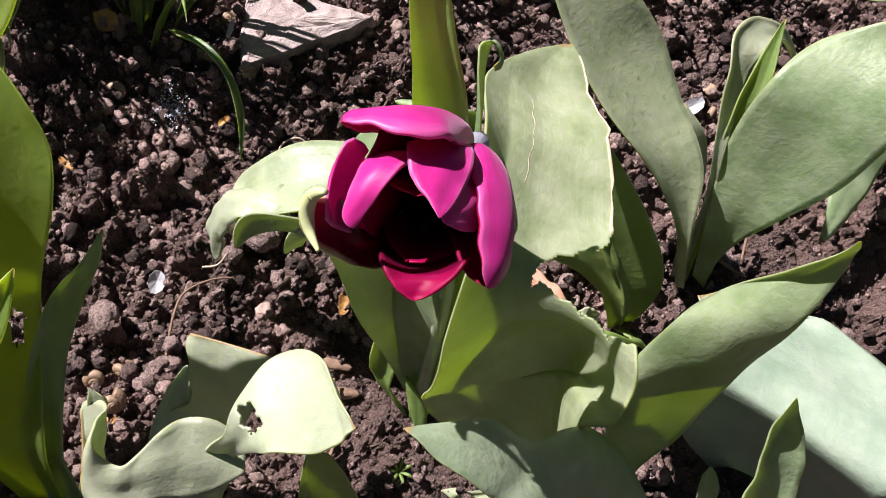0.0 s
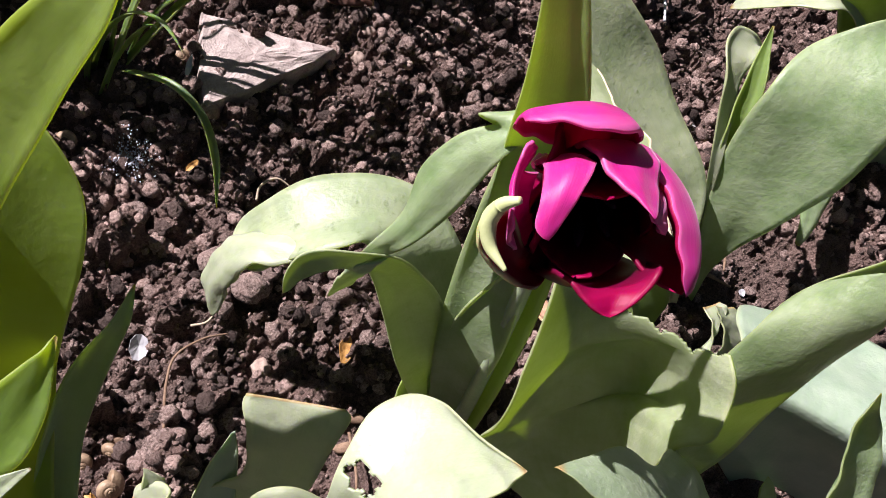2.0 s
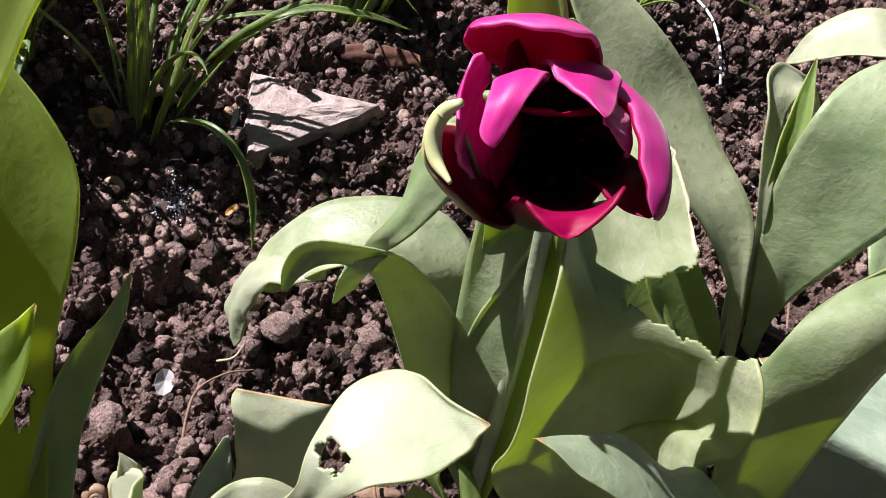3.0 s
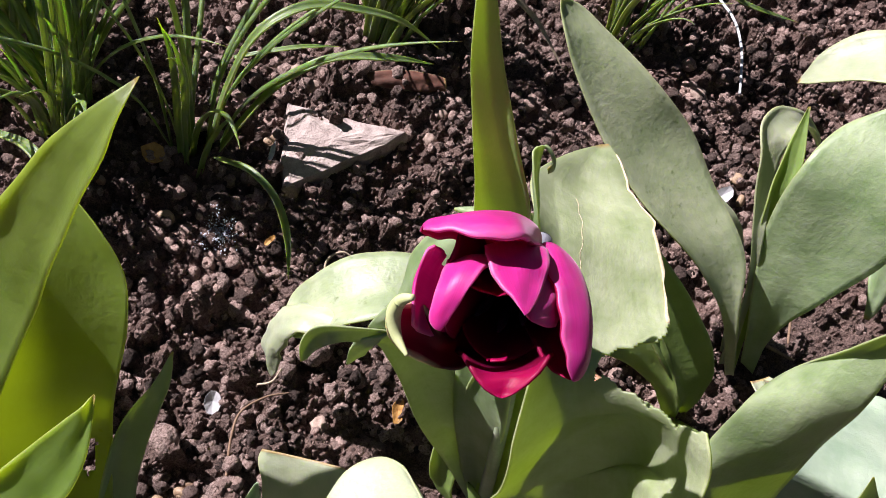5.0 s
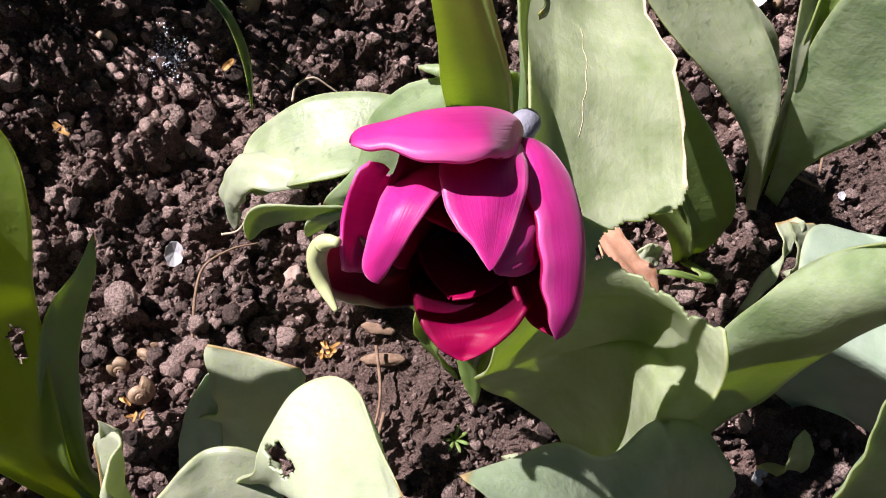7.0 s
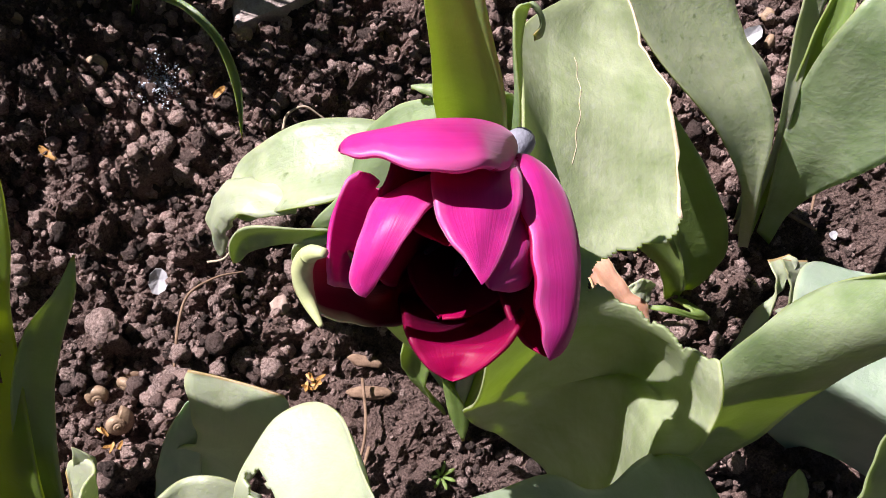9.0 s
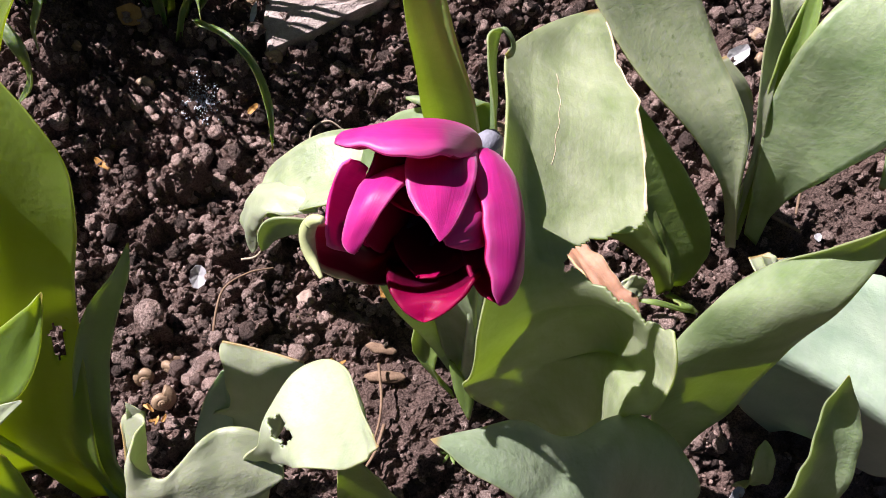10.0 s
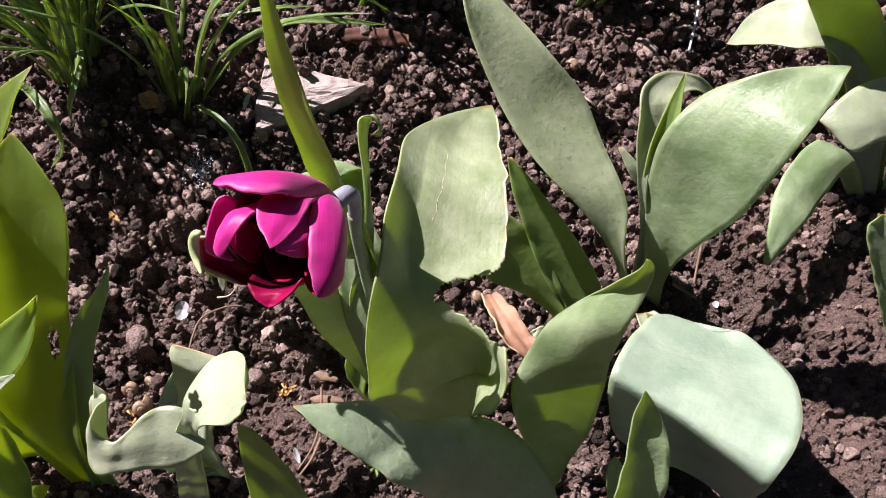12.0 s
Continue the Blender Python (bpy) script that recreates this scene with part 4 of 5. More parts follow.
def build_clods():
    rng = np.random.RandomState(9)
    sets = []
    for level in (1, 2):
        for k in range(10):
            me = lump_mesh("clod", (1, rng.uniform(0.7, 1), rng.uniform(0.6, 0.9)), 1.3, level, k + 20 * level, 0.5)
            sets.append((np.array([v.co[:] for v in me.vertices]), [tuple(p.vertices) for p in me.polygons]))
            bpy.data.meshes.remove(me)
    verts, faces, base = [], [], 0
    for k in range(40000):
        x, y = rng.uniform(-0.44, 0.48), rng.uniform(0.0, 0.86)
        if x > 0.25 and y < 0.5 and rng.rand() < 0.75 or (math.hypot(x - 0.045, y - 0.175) < 0.05 and (k % 4 == 0 or rng.rand() < 0.6)):
            continue
        large = k % 4 == 0
        r = 0.003 + 0.0055 * rng.rand() ** 1.8 if large else 0.0009 + 0.0022 * rng.rand() ** 1.5
        v, f = sets[rng.randint(10) + 10 * large]
        m = np.array(Euler(rng.rand(3) * 6.28).to_matrix())
        p = (v * r) @ m.T + (x, y, ground_z(x, y) + r * 0.2)
        verts.append(p)
        faces += [tuple(n + base for n in q) for q in f]
        base += len(v)
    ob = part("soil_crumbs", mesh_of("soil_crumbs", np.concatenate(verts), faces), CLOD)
    tagged(ob, "loose dry crumbs and clods of brown soil", "soil", kind="stuff")


build_clods()


# ---- the flowering tulip ----
tulip = plant(0.089, 0.200, "flowering tulip with a nodding magenta flower and grey-green leaves")
on(tulip, "leaf", blade_mesh("leaf", SPEAR, 0.25, seed=2), SPEARED, "upright narrow spear-shaped leaf")
on(tulip, "leaf", blade_mesh("leaf", ARCH, 0.12, nv=70, seed=3, ripple=0.002), SPECKLED, "broad leaf arching over to the soil")
on(tulip, "leaf_tip", blade_mesh("leaf_tip", ARCHTIP, 0.3, nv=40, seed=10, ripple=0.002), PALE, "curled greyish margin of the leaf hanging down")
on(tulip, "leaf", blade_mesh("leaf", BROKEN, 0.2, nv=80, seed=4), WAXY, "leaf snapped at the top and hanging down")
fork = on(tulip, "leaf", blade_mesh("leaf", FORK, 0.2, nv=70, seed=5), DULL, "drooping leaf with a forked tip")
on(tulip, "leaf_tip", blade_mesh("leaf_tip", FORKTIP, 0.2, nv=24, seed=6), DULL)
on(tulip, "leaf", blade_mesh("leaf", CURLED, 0.15, nv=80, nu=8, seed=7), WAXY, "thin leaf with a spirally curled tip")
on(tulip, "leaf", blade_mesh("leaf", STUB, 0.3, nv=24, seed=8), GREEN)
on(tulip, "leaf", blade_mesh("leaf", YELLOW, 0.2, nv=24, seed=9), GREEN, "small yellowing leaf")
NECK_AT = Vector((0.0425, 0.2135, 0.2715))
on(tulip, "stem", tube_mesh("stem", [(0.089, 0.200, -0.01), (0.076, 0.207, 0.08), (0.061, 0.214, 0.17), (0.0485, 0.2195, 0.232), (0.0455, 0.2215, 0.250)], [0.0042, 0.004, 0.0036, 0.0034, 0.0034]), STEM)
on(tulip, "stem_neck", tube_mesh("stem_neck", [(0.0464, 0.2209, 0.244), (0.0452, 0.2225, 0.262), (0.0440, 0.2190, 0.2735), (0.0410, 0.2118, 0.2740)], [0.0033, 0.0036, 0.0041, 0.0048], 14, 40), NECK, "lavender-grey bent neck under the flower")

flower = on(tulip, "flower", lump_mesh("flower", (0.0045, 0.0045, 0.0045), 0.1, 2, 3), NECK, "nodding magenta tulip flower with dark throat")
flower.location = NECK_AT - tulip.location


def petal(stations, cup, seed, material=PETAL, crease=0.0, label="", lined=False):
    me = blade_mesh("petal", stations, cup, nu=18, nv=48, thick=0.0008, ripple=0.0008, seed=seed, crease=crease)
    me.transform(Matrix.Translation(-NECK_AT))
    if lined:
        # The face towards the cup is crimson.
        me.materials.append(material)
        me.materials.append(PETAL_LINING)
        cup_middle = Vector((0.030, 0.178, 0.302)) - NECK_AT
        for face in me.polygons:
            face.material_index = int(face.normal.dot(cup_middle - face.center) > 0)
    return part("petal", me, material, flower, label)


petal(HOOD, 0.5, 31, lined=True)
petal(OUTLEFT, 0.2, 40, PETAL)
petal(FOLDLEFT, 0.25, 32)
petal(FOLDRIGHT, 0.12, 33)
petal(FOLDSIDE, 0.3, 41)
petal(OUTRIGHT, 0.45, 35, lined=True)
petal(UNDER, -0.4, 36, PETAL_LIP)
petal(INSIDEWALL, 0.2, 38, PETAL_SHADED)
petal(INSIDEBACK, -0.2, 39, PETAL_SHADED)
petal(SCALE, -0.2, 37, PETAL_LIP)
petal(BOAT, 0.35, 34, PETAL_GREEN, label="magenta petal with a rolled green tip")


def inner_petal(turn, reach, half_angle):
    """An inner petal that lines the cup, shade painted in: a strip of a bell round the flower's axis."""
    foot, mouth = np.array([0.041, 0.2105, 0.2725]), np.array([0.038, 0.163, 0.305])
    axis = unit(mouth - foot)
    e1 = unit(np.cross(axis, np.array([0.0, 0.0, 1.0])))
    e2 = np.cross(e1, axis)
    rows, cols, verts, uvs = 24, 16, [], []
    for skin in (0.0, 0.0006):
        for i in range(rows):
            v = i / (rows - 1)
            r = 0.004 + 0.0140 * math.sin(1.571 * min(1, v * 1.15)) ** 0.8 - 0.0015 * v**6 - skin
            wide = half_angle * (1 - 0.96 * v**5)
            for j in range(cols):
                u = j / (cols - 1)
                a = radians(turn + wide * (2 * u - 1))
                verts.append(foot + axis * (reach * v + 0.0006 * math.sin(9 * u + turn)) + (e1 * math.cos(a) + e2 * math.sin(a)) * r - NECK_AT)
                uvs.append((u, v))
    n = rows * cols
    faces = []
    for i in range(rows - 1):
        for j in range(cols - 1):
            q = (i * cols + j, i * cols + j + 1, (i + 1) * cols + j + 1, (i + 1) * cols + j)
            faces += [q, tuple(k + n for k in reversed(q))]
    ring = [j for j in range(cols)] + [i * cols + cols - 1 for i in range(1, rows)] + [(rows - 1) * cols + j for j in range(cols - 2, -1, -1)] + [i * cols for i in range(rows - 2, 0, -1)]
    faces += [(b, a, a + n, b + n) for a, b in zip(ring, ring[1:] + ring[:1])]
    part("petal", mesh_of("petal", verts, faces, uvs), PETAL_SHADED, flower, "crimson inner petal with the cup's shade in its colour")


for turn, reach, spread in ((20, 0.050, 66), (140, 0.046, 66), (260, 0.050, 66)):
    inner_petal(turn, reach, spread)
rim = tube_mesh("rolled_rim", BOATRIM, [0.0010, 0.0019, 0.0023, 0.0018, 0.0006], 14, 60, 0.0, 4)
rim.transform(Matrix.Translation(-NECK_AT))
part("rolled_rim", rim, RIM, flower, "rolled pale green petal margin")
INSIDE = NECK_AT + (Vector((0.035, 0.155, 0.305)) - NECK_AT) * 0.25
for k in range(6):
    a = k * 1.047
    aim = (Vector((0.035, 0.155, 0.305)) - NECK_AT).normalized()
    q = aim.orthogonal().normalized()
    d = q * math.cos(a) + aim.cross(q) * math.sin(a)
    p = [INSIDE + aim * f * 0.026 + d * (0.003 + 0.006 * f) for f in (0, 0.5, 0.6, 0.8, 1)]
    me = tube_mesh("stamen", p, [0.0008, 0.0008, 0.0014, 0.0017, 0.0006], 6, 14)
    me.transform(Matrix.Translation(-NECK_AT))
    part("stamen", me, STAMEN, flower, "dark stamen")

# ---- the torn tulip ----
torn = plant(0.118, 0.170, "tulip with one broad leaf torn along its margin")
TEAR = [(0, 1), (6.9, 1), (7.1, 1.02), (7.3, 1.0), (7.42, 1.025), (7.7, 0.985), (7.95, 0.965), (8.06, 1.03), (8.14, 1.01), (8.4, 0.95), (8.7, 0.965), (8.85, 0.94), (9.1, 1), (11, 1)]
GAP = ([(-0.25, 5.9), (-0.15, 6.02), (-0.06, 6.16), (0.01, 6.13), (0.05, 5.9), (0.09, 5.74), (0.15, 5.8), (0.23, 5.76), (0.28, 5.52), (0.31, 5.40), (0.37, 5.50), (0.48, 5.44), (0.55, 5.22), (0.59, 4.98), (0.63, 5.14), (0.74, 5.24), (0.88, 5.2), (1, 5.35)],
    [(-0.25, 5.9), (-0.2, 6.05), (-0.15, 6.2), (0, 6.42), (0.1, 6.47), (0.2, 6.5), (0.3, 6.58), (0.45, 6.56), (0.6, 6.64), (0.75, 6.62), (0.9, 6.7), (1, 6.82)])
HOLLOW = [0.15, 0.2, 0.34, 0.5, 0.62, 0.56, 0.4, 0.2, 0.14, 0.12, 0.1, 0.1]
ROLLED = [0, 0, 0.1, 0.2, 0.3, 0.4, 0.45, 0.42, 0.3, 0.1, 0, 0]
KEEL = [0.4, 0.4, 0.25, 0.1, 0.05, 0.05, 0.05, 0, 0, 0, 0, 0]
on(torn, "leaf", blade_mesh("leaf", TORN, HOLLOW, keel=KEEL, rise=ROLLED, nu=72, nv=320, seed=11, ripple=0.0014, right=TEAR, gap=GAP), CREAM, "broad torn leaf bent at the top")
on(torn, "torn_margin", blade_mesh("torn_margin", TORN, HOLLOW, keel=KEEL, rise=ROLLED, nu=3, nv=260, seed=11, ripple=0.0014, thick=0.0017, right=[(k, s + 0.004) for k, s in TEAR], left=[(k, 0.022 + 0.014 * math.sin(k * 23) - s) for k, s in TEAR], span=(6.82, 10.2)), MARGIN, "dry beige torn margin")

CRACK = [(k * 0.1, -0.12 + 0.04 * math.sin(k * 0.23) + 0.02 * math.sin(k * 1.7)) for k in range(111)]
on(torn, "crack", blade_mesh("crack", TORN, HOLLOW, keel=KEEL, rise=ROLLED, nu=3, nv=260, seed=11, ripple=0.0014, thick=0.0009, right=CRACK, left=[(k, 0.008 + 0.006 * math.sin(k * 31) - s) for k, s in CRACK], span=(7.3, 8.7)), MARGIN, "dry split along the leaf")

# ---- the tulip behind ----
back = plant(0.218, 0.368, "leafy tulip with broad grey-green leaves and no flower")
on(back, "leaf", blade_mesh("leaf", BACKLEFT, 0.25, seed=12), SPECKLED)
on(back, "leaf", blade_mesh("leaf", BACKRIGHT, 0.02, nu=16, seed=13), WAXY)
on(back, "leaf", blade_mesh("leaf", HOOK, 0.3, seed=14), PALE, "young leaf with a hooked tip")
on(back, "leaf", blade_mesh("leaf", DAGGER, 0.4, seed=15), GREEN, "young pointed rolled leaf")
on(back, "leaf", blade_mesh("leaf", BACKSLIP, 0.2, nv=24, seed=16), PALE)
small = plant(0.190, 0.317, "small tulip with two dark shaded leaves")
on(small, "leaf", blade_mesh("leaf", DARK, 0.25, seed=17), GREEN)
on(small, "leaf", blade_mesh("leaf", DARKLOW, 0.25, seed=18), GREEN)
on(small, "leaf", blade_mesh("leaf", RIMSLIP, 0.2, nv=24, seed=19), GREEN)
pale = plant(0.236, 0.300, "small tulip shoot with pale curled leaves")
on(pale, "leaf", blade_mesh("leaf", PALECURL, 0.3, nv=30, seed=20), PALE)
on(pale, "leaf", blade_mesh("leaf", PALEFLAP, 0.3, nv=30, seed=21), PALE)

# ---- the tulips in front ----
front = plant(0.208, 0.185, "tulip with a broad upright leaf and a wavy leaf")
on(front, "leaf", blade_mesh("leaf", BIG, [0.3, 0.3, 0.2, 0.0, -0.12, -0.15, -0.12, 0.0, 0.1, 0.1], nu=16, seed=22), WAXY)
on(front, "leaf", blade_mesh("leaf", WAVY, 0.15, nu=14, nv=70, seed=23), DULL, "low leaf with a wavy margin")
wide = plant(0.292, 0.262, "tulip with one very broad pale leaf")
on(wide, "leaf", blade_mesh("leaf", WIDE, 0.06, nu=24, seed=24), MINT)
on(wide, "leaf", blade_mesh("leaf", STUBLEAF, 0.3, nv=24, seed=57), WAXY, "short pale leaf beside the broad one")
on(wide, "leaf", blade_mesh("leaf", SLIM, 0.4, seed=25), WAXY, "slim pointed leaf")
white = plant(-0.002, 0.085, "tulip with crumpled pale sunlit leaves and holes")
on(white, "leaf", blade_mesh("leaf", WHITE, 0.1, nu=44, nv=170, seed=26, holes=[(-0.3, 3.85, 0.5, 0.3), (0.1, 3.6, 0.12, 0.07)]), PALE, "crumpled pale leaf with a hole")
on(white, "leaf", blade_mesh("leaf", LIP, 0.1, nv=90, seed=27), PALE)
on(white, "leaf", blade_mesh("leaf", GREY, 0.15, seed=28), PALE)
on(white, "leaf", blade_mesh("leaf", GREYWALL, 0.3, seed=30), MINT)
on(white, "leaf", blade_mesh("leaf", FRONTSLIP, 0.3, seed=29), GREEN)

# ---- the tulips at the side ----
side = plant(-0.08, 0.06, "tulip with tall yellow-green backlit leaves")
on(side, "leaf", blade_mesh("leaf", LEFTBIG, 0.2, nu=40, nv=120, seed=41, holes=[(0.62, 1.95, 0.12, 0.2)]), BACKLIT, "broad backlit leaf with a small hole")
on(side, "leaf", blade_mesh("leaf", LEFTSMALL, 0.3, seed=42), DEEP)
on(side, "leaf", blade_mesh("leaf", LEFTSPEAR, 0.2, seed=43), BACKLIT, "tall leaf with a dry tip")
on(side, "leaf", blade_mesh("leaf", LEFTFOLD, 0.2, seed=44), BACKLIT)
on(side, "leaf", blade_mesh("leaf", LEFTLOW, 0.2, seed=45), BACKLIT)
on(side, "leaf", blade_mesh("leaf", LEFTWHITE, 0.1, nv=20, seed=46), PALE, "small pale folded leaf tip")
on(side, "leaf_tip", blade_mesh("leaf_tip", FOLDTIP, 0.1, nv=16, seed=47), PALE, "pale underside of a folded leaf")
far = plant(0.36, 0.57, "large tulip with broad arching pale leaves")
on(far, "leaf", blade_mesh("leaf", FARHOOD, 0.25, seed=51), PALE)
on(far, "leaf", blade_mesh("leaf", FARHANG, 0.2, seed=52), WAXY)
on(far, "leaf", blade_mesh("leaf", FARFOLD, 0.2, seed=53), PALE)
on(far, "leaf", blade_mesh("leaf", FARBLADE, 0.25, seed=54), GREEN)
edge = plant(0.46, 0.47, "tulip with a short upright leaf")
on(edge, "leaf", blade_mesh("leaf", EDGE, 0.25, seed=55), WAXY)
on(edge, "leaf", blade_mesh("leaf", EDGELOW, 0.25, seed=56), WAXY)


# ---- grass-like clumps ----
def clump(x, y, count, seed, tall, spread, lean=(0, 0), label="clump of narrow green grass-like leaves"):
    ob = new("grass_clump")
    ob.location = (x, y, 0)
    tagged(ob, label, "grass", "clumps of narrow leaves")
    rng = np.random.RandomState(seed)
    for k in range(count):
        a = rng.uniform(0, 6.283)
        d = np.array([math.cos(a), math.sin(a)])
        b = d * rng.uniform(0, 0.022)
        L = tall * rng.uniform(0.6, 1.1)
        out = spread * rng.uniform(0.1, 1.0) * L
        droop = rng.uniform(0, 0.5) * (out / L)
        w = rng.uniform(0.0016, 0.0030)
        perp = np.array([-d[1], d[0]])
        st = []
        for f in (0, 0.25, 0.5, 0.75, 0.92, 1.0):
            q = b + d * out * f**1.6 + np.array(lean) * f * L + perp * 0.01 * math.sin(3 * f + a)
            z = L * (f - droop * f**3) - 0.008
            s = perp * w * (1 - 0.96 * max(0, (f - 0.55) / 0.45) ** 1.6)
            st.append((q[0], q[1], max(z, 0.004) if f > 0 else z, s[0], s[1], 0.0))
        part("blade", blade_mesh("blade", st, 0.5, nu=4, nv=16, thick=0.0008, ripple=0.0002, seed=k), GRASS, ob)
    return ob


near_clump = clump(-0.192, 0.368, 17, 5, 0.22, 0.85, (-0.10, 0.12))
left_clump = clump(-0.285, 0.348, 62, 6, 0.22, 0.75, (-0.06, 0.05))
clump(-0.36, 0.41, 55, 7, 0.19, 0.7)
back_clump = clump(-0.118, 0.548, 70, 8, 0.18, 0.7, (0, 0.1))
far_clump = clump(0.07, 0.655, 40, 9, 0.17, 0.7, (0, 0.1))


def strap(owner, points, half, material, label="", seed=1):
    """A single narrow blade along a path, hung under a clump."""
    p = np.array(points)
    t = np.gradient(p, axis=0)
    side = unit(np.cross(t, np.array([0.0, 0.0, 1.0])))
    n = len(p)
    st = [(*p[k], *(side[k] * half * (0.75 if k == 0 else 0.12 if k == n - 1 else 1.0))) for k in range(n)]
    me = blade_mesh("blade", st, 0.45, nu=6, nv=40, thick=0.0009, ripple=0.0004, seed=seed)
    me.transform(Matrix.Translation(-owner.location))
    part("blade", me, material, owner, label)


strap(near_clump, STRAPA, 0.0032, GRASS, "long blade arching out over the soil")
strap(near_clump, STRAPB, 0.0034, GRASS, "long blade arching out over the soil")
strap(near_clump, STRAPC, 0.0024, GRASS, "shiny blade bent down to the soil")
strap(left_clump, STRAPD, 0.0036, GRASS, "broad drooping blade")
strap(left_clump, STRAPE, 0.0026, GRASS, "blade with a dry brown tip")
strap(near_clump, STRAPI, 0.002, GRASS)
strap(far_clump, STRAPF, 0.003, GRASS, "long pale blade lying over")
strap(back_clump, STRAPG, 0.0026, GRASS)
strap(back_clump, STRAPH, 0.0026, ROOT, "dry straw-coloured blade")


# ---- stone ----
def build_slab():
    bm = bmesh.new()
    outline = [(-0.153, 0.428), (-0.128, 0.432), (-0.095, 0.440), (-0.060, 0.446), (-0.075, 0.422), (-0.100, 0.388), (-0.121, 0.360), (-0.134, 0.380)]
    rng = np.random.RandomState(3)
    ring = []
    for (x, y), (x2, y2) in zip(outline, outline[1:] + outline[:1]):
        for f in (0, 0.33, 0.66):
            ring.append((x + (x2 - x) * f + rng.uniform(-1, 1) * 0.0012, y + (y2 - y) * f + rng.uniform(-1, 1) * 0.0012))
    cx, cy = np.mean(ring, axis=0)
    levels = [(1.0, -0.010), (1.01, 0.002), (0.985, 0.0075), (0.95, 0.0092), (0.85, 0.0098), (0.7, 0.0102), (0.5, 0.0104), (0.25, 0.0104)]
    loops = []
    for k, z in levels:
        loops.append([bm.verts.new((cx + (x - cx) * k, cy + (y - cy) * k, z + 0.03 * (y - cy) + (0.0020 * noise.noise(Vector((x * k * 90, y * k * 90, 1))) + 0.0014 * noise.noise(Vector((x * k * 300, y * k * 300, 5))) if z > 0.005 else 0))) for x, y in ring])
    n = len(ring)
    for a, b in zip(loops, loops[1:]):
        for i in range(n):
            bm.faces.new((a[i], a[(i + 1) % n], b[(i + 1) % n], b[i]))
    top = bm.verts.new((cx, cy, 0.0105))
    for i in range(n):
        bm.faces.new((loops[-1][i], loops[-1][(i + 1) % n], top))
    bm.faces.new(list(reversed(loops[0])))
    bmesh.ops.recalc_face_normals(bm, faces=bm.faces)
    me = bpy.data.meshes.new("stone_slab")
    bm.to_mesh(me)
    bm.free()
    tagged(part("stone_slab", me, STONE), "flat pinkish-grey broken stone lying on the soil", "stone")


build_slab()


# ---- snail shells, pebbles and litter ----
def shell_mesh(r, seed):
    """A snail's shell: a tube that winds up and grows, with a rounded mouth."""
    pts, rad = [], []
    turns, n = 3.1, 64
    for k in range(n):
        f = k / (n - 1)
        a = f * turns * 6.283 + seed
        g = 0.10 + 0.90 * f**1.7
        pts.append((math.cos(a) * r * 0.55 * g, math.sin(a) * r * 0.55 * g, r * 0.75 * (1 - g) + 0.0))
        rad.append(r * 0.52 * g)
    return tube_mesh("snail_shell", pts, rad, 12, 90)


def snail_shell(x, y, r, seed, tilt, label="empty round tan snail shell lying on the soil", sink=0.25):
    ob = part("snail_shell", shell_mesh(r, seed), SHELL)
    ob.matrix_world = pose(x, y, ground_z(x, y) + r * (0.6 - sink), *tilt)
    tagged(ob, label, "snail shell", "snail shells on the soil")


for x, y, r, seed, tilt in (
    (-0.153, 0.398, 0.0062, 1, (25, 10, 0)), (-0.118, 0.362, 0.0070, 2, (60, 0, 40)), (0.195, 0.543, 0.0070, 3, (20, -20, 0)),
    (0.202, 0.527, 0.0068, 4, (70, 0, 90)), (-0.094, 0.134, 0.0082, 5, (50, 20, 20)), (-0.075, 0.124, 0.0086, 6, (35, -30, 80)),
    (0.043, 0.375, 0.0070, 7, (20, 20, 0)), (0.088, 0.556, 0.0064, 8, (30, 0, 60)), (-0.186, 0.307, 0.0068, 9, (30, 30, 0)),
    (-0.240, 0.312, 0.0064, 10, (80, 0, 30)), (0.104, 0.316, 0.0062, 11, (30, 20, 100)), (-0.082, 0.145, 0.0070, 12, (75, 10, 0)),
):
    snail_shell(x, y, r, seed, tilt)


def pebble(x, y, size, seed, material=PEBBLE, label="rounded reddish-brown pebble in the soil", name="pebble", category="pebble", group="pebbles in the soil", sharp=0.0):
    ob = part(name, lump_mesh(name, size, 0.3, 3, seed, sharp), material)
    ob.matrix_world = pose(x, y, ground_z(x, y) + size[2] * 0.45, seed * 13 % 20, seed * 7 % 20, seed * 47)
    tagged(ob, label, category, group)


for k, (x, y, r) in enumerate(((-0.045, 0.457, 0.0062), (-0.047, 0.486, 0.0055), (-0.150, 0.467, 0.0070), (-0.167, 0.473, 0.0060), (0.145, 0.618, 0.0085), (0.137, 0.554, 0.0060), (0.086, 0.466, 0.0085), (-0.026, 0.216, 0.0070), (-0.012, 0.470, 0.0050), (0.01, 0.50, 0.0055), (0.03, 0.42, 0.0050), (0.12, 0.50, 0.006))):
    pebble(x, y, (r, r * 0.82, r * 0.7), k + 3)
for k, (x, y, r) in enumerate(((-0.060, 0.150, 0.011), (-0.105, 0.165, 0.012), (-0.05, 0.255, 0.013), (-0.075, 0.265, 0.012), (-0.13, 0.275, 0.012), (-0.02, 0.32, 0.010), (0.0, 0.28, 0.011), (-0.03, 0.18, 0.010), (0.33, 0.36, 0.011), (0.37, 0.33, 0.012))):
    pebble(x, y, (r, r * 0.8, r * 0.75), k + 40, CLOD, "rough clod of dry brown soil", "soil_clod", "clod", "large clods of soil", 0.7)


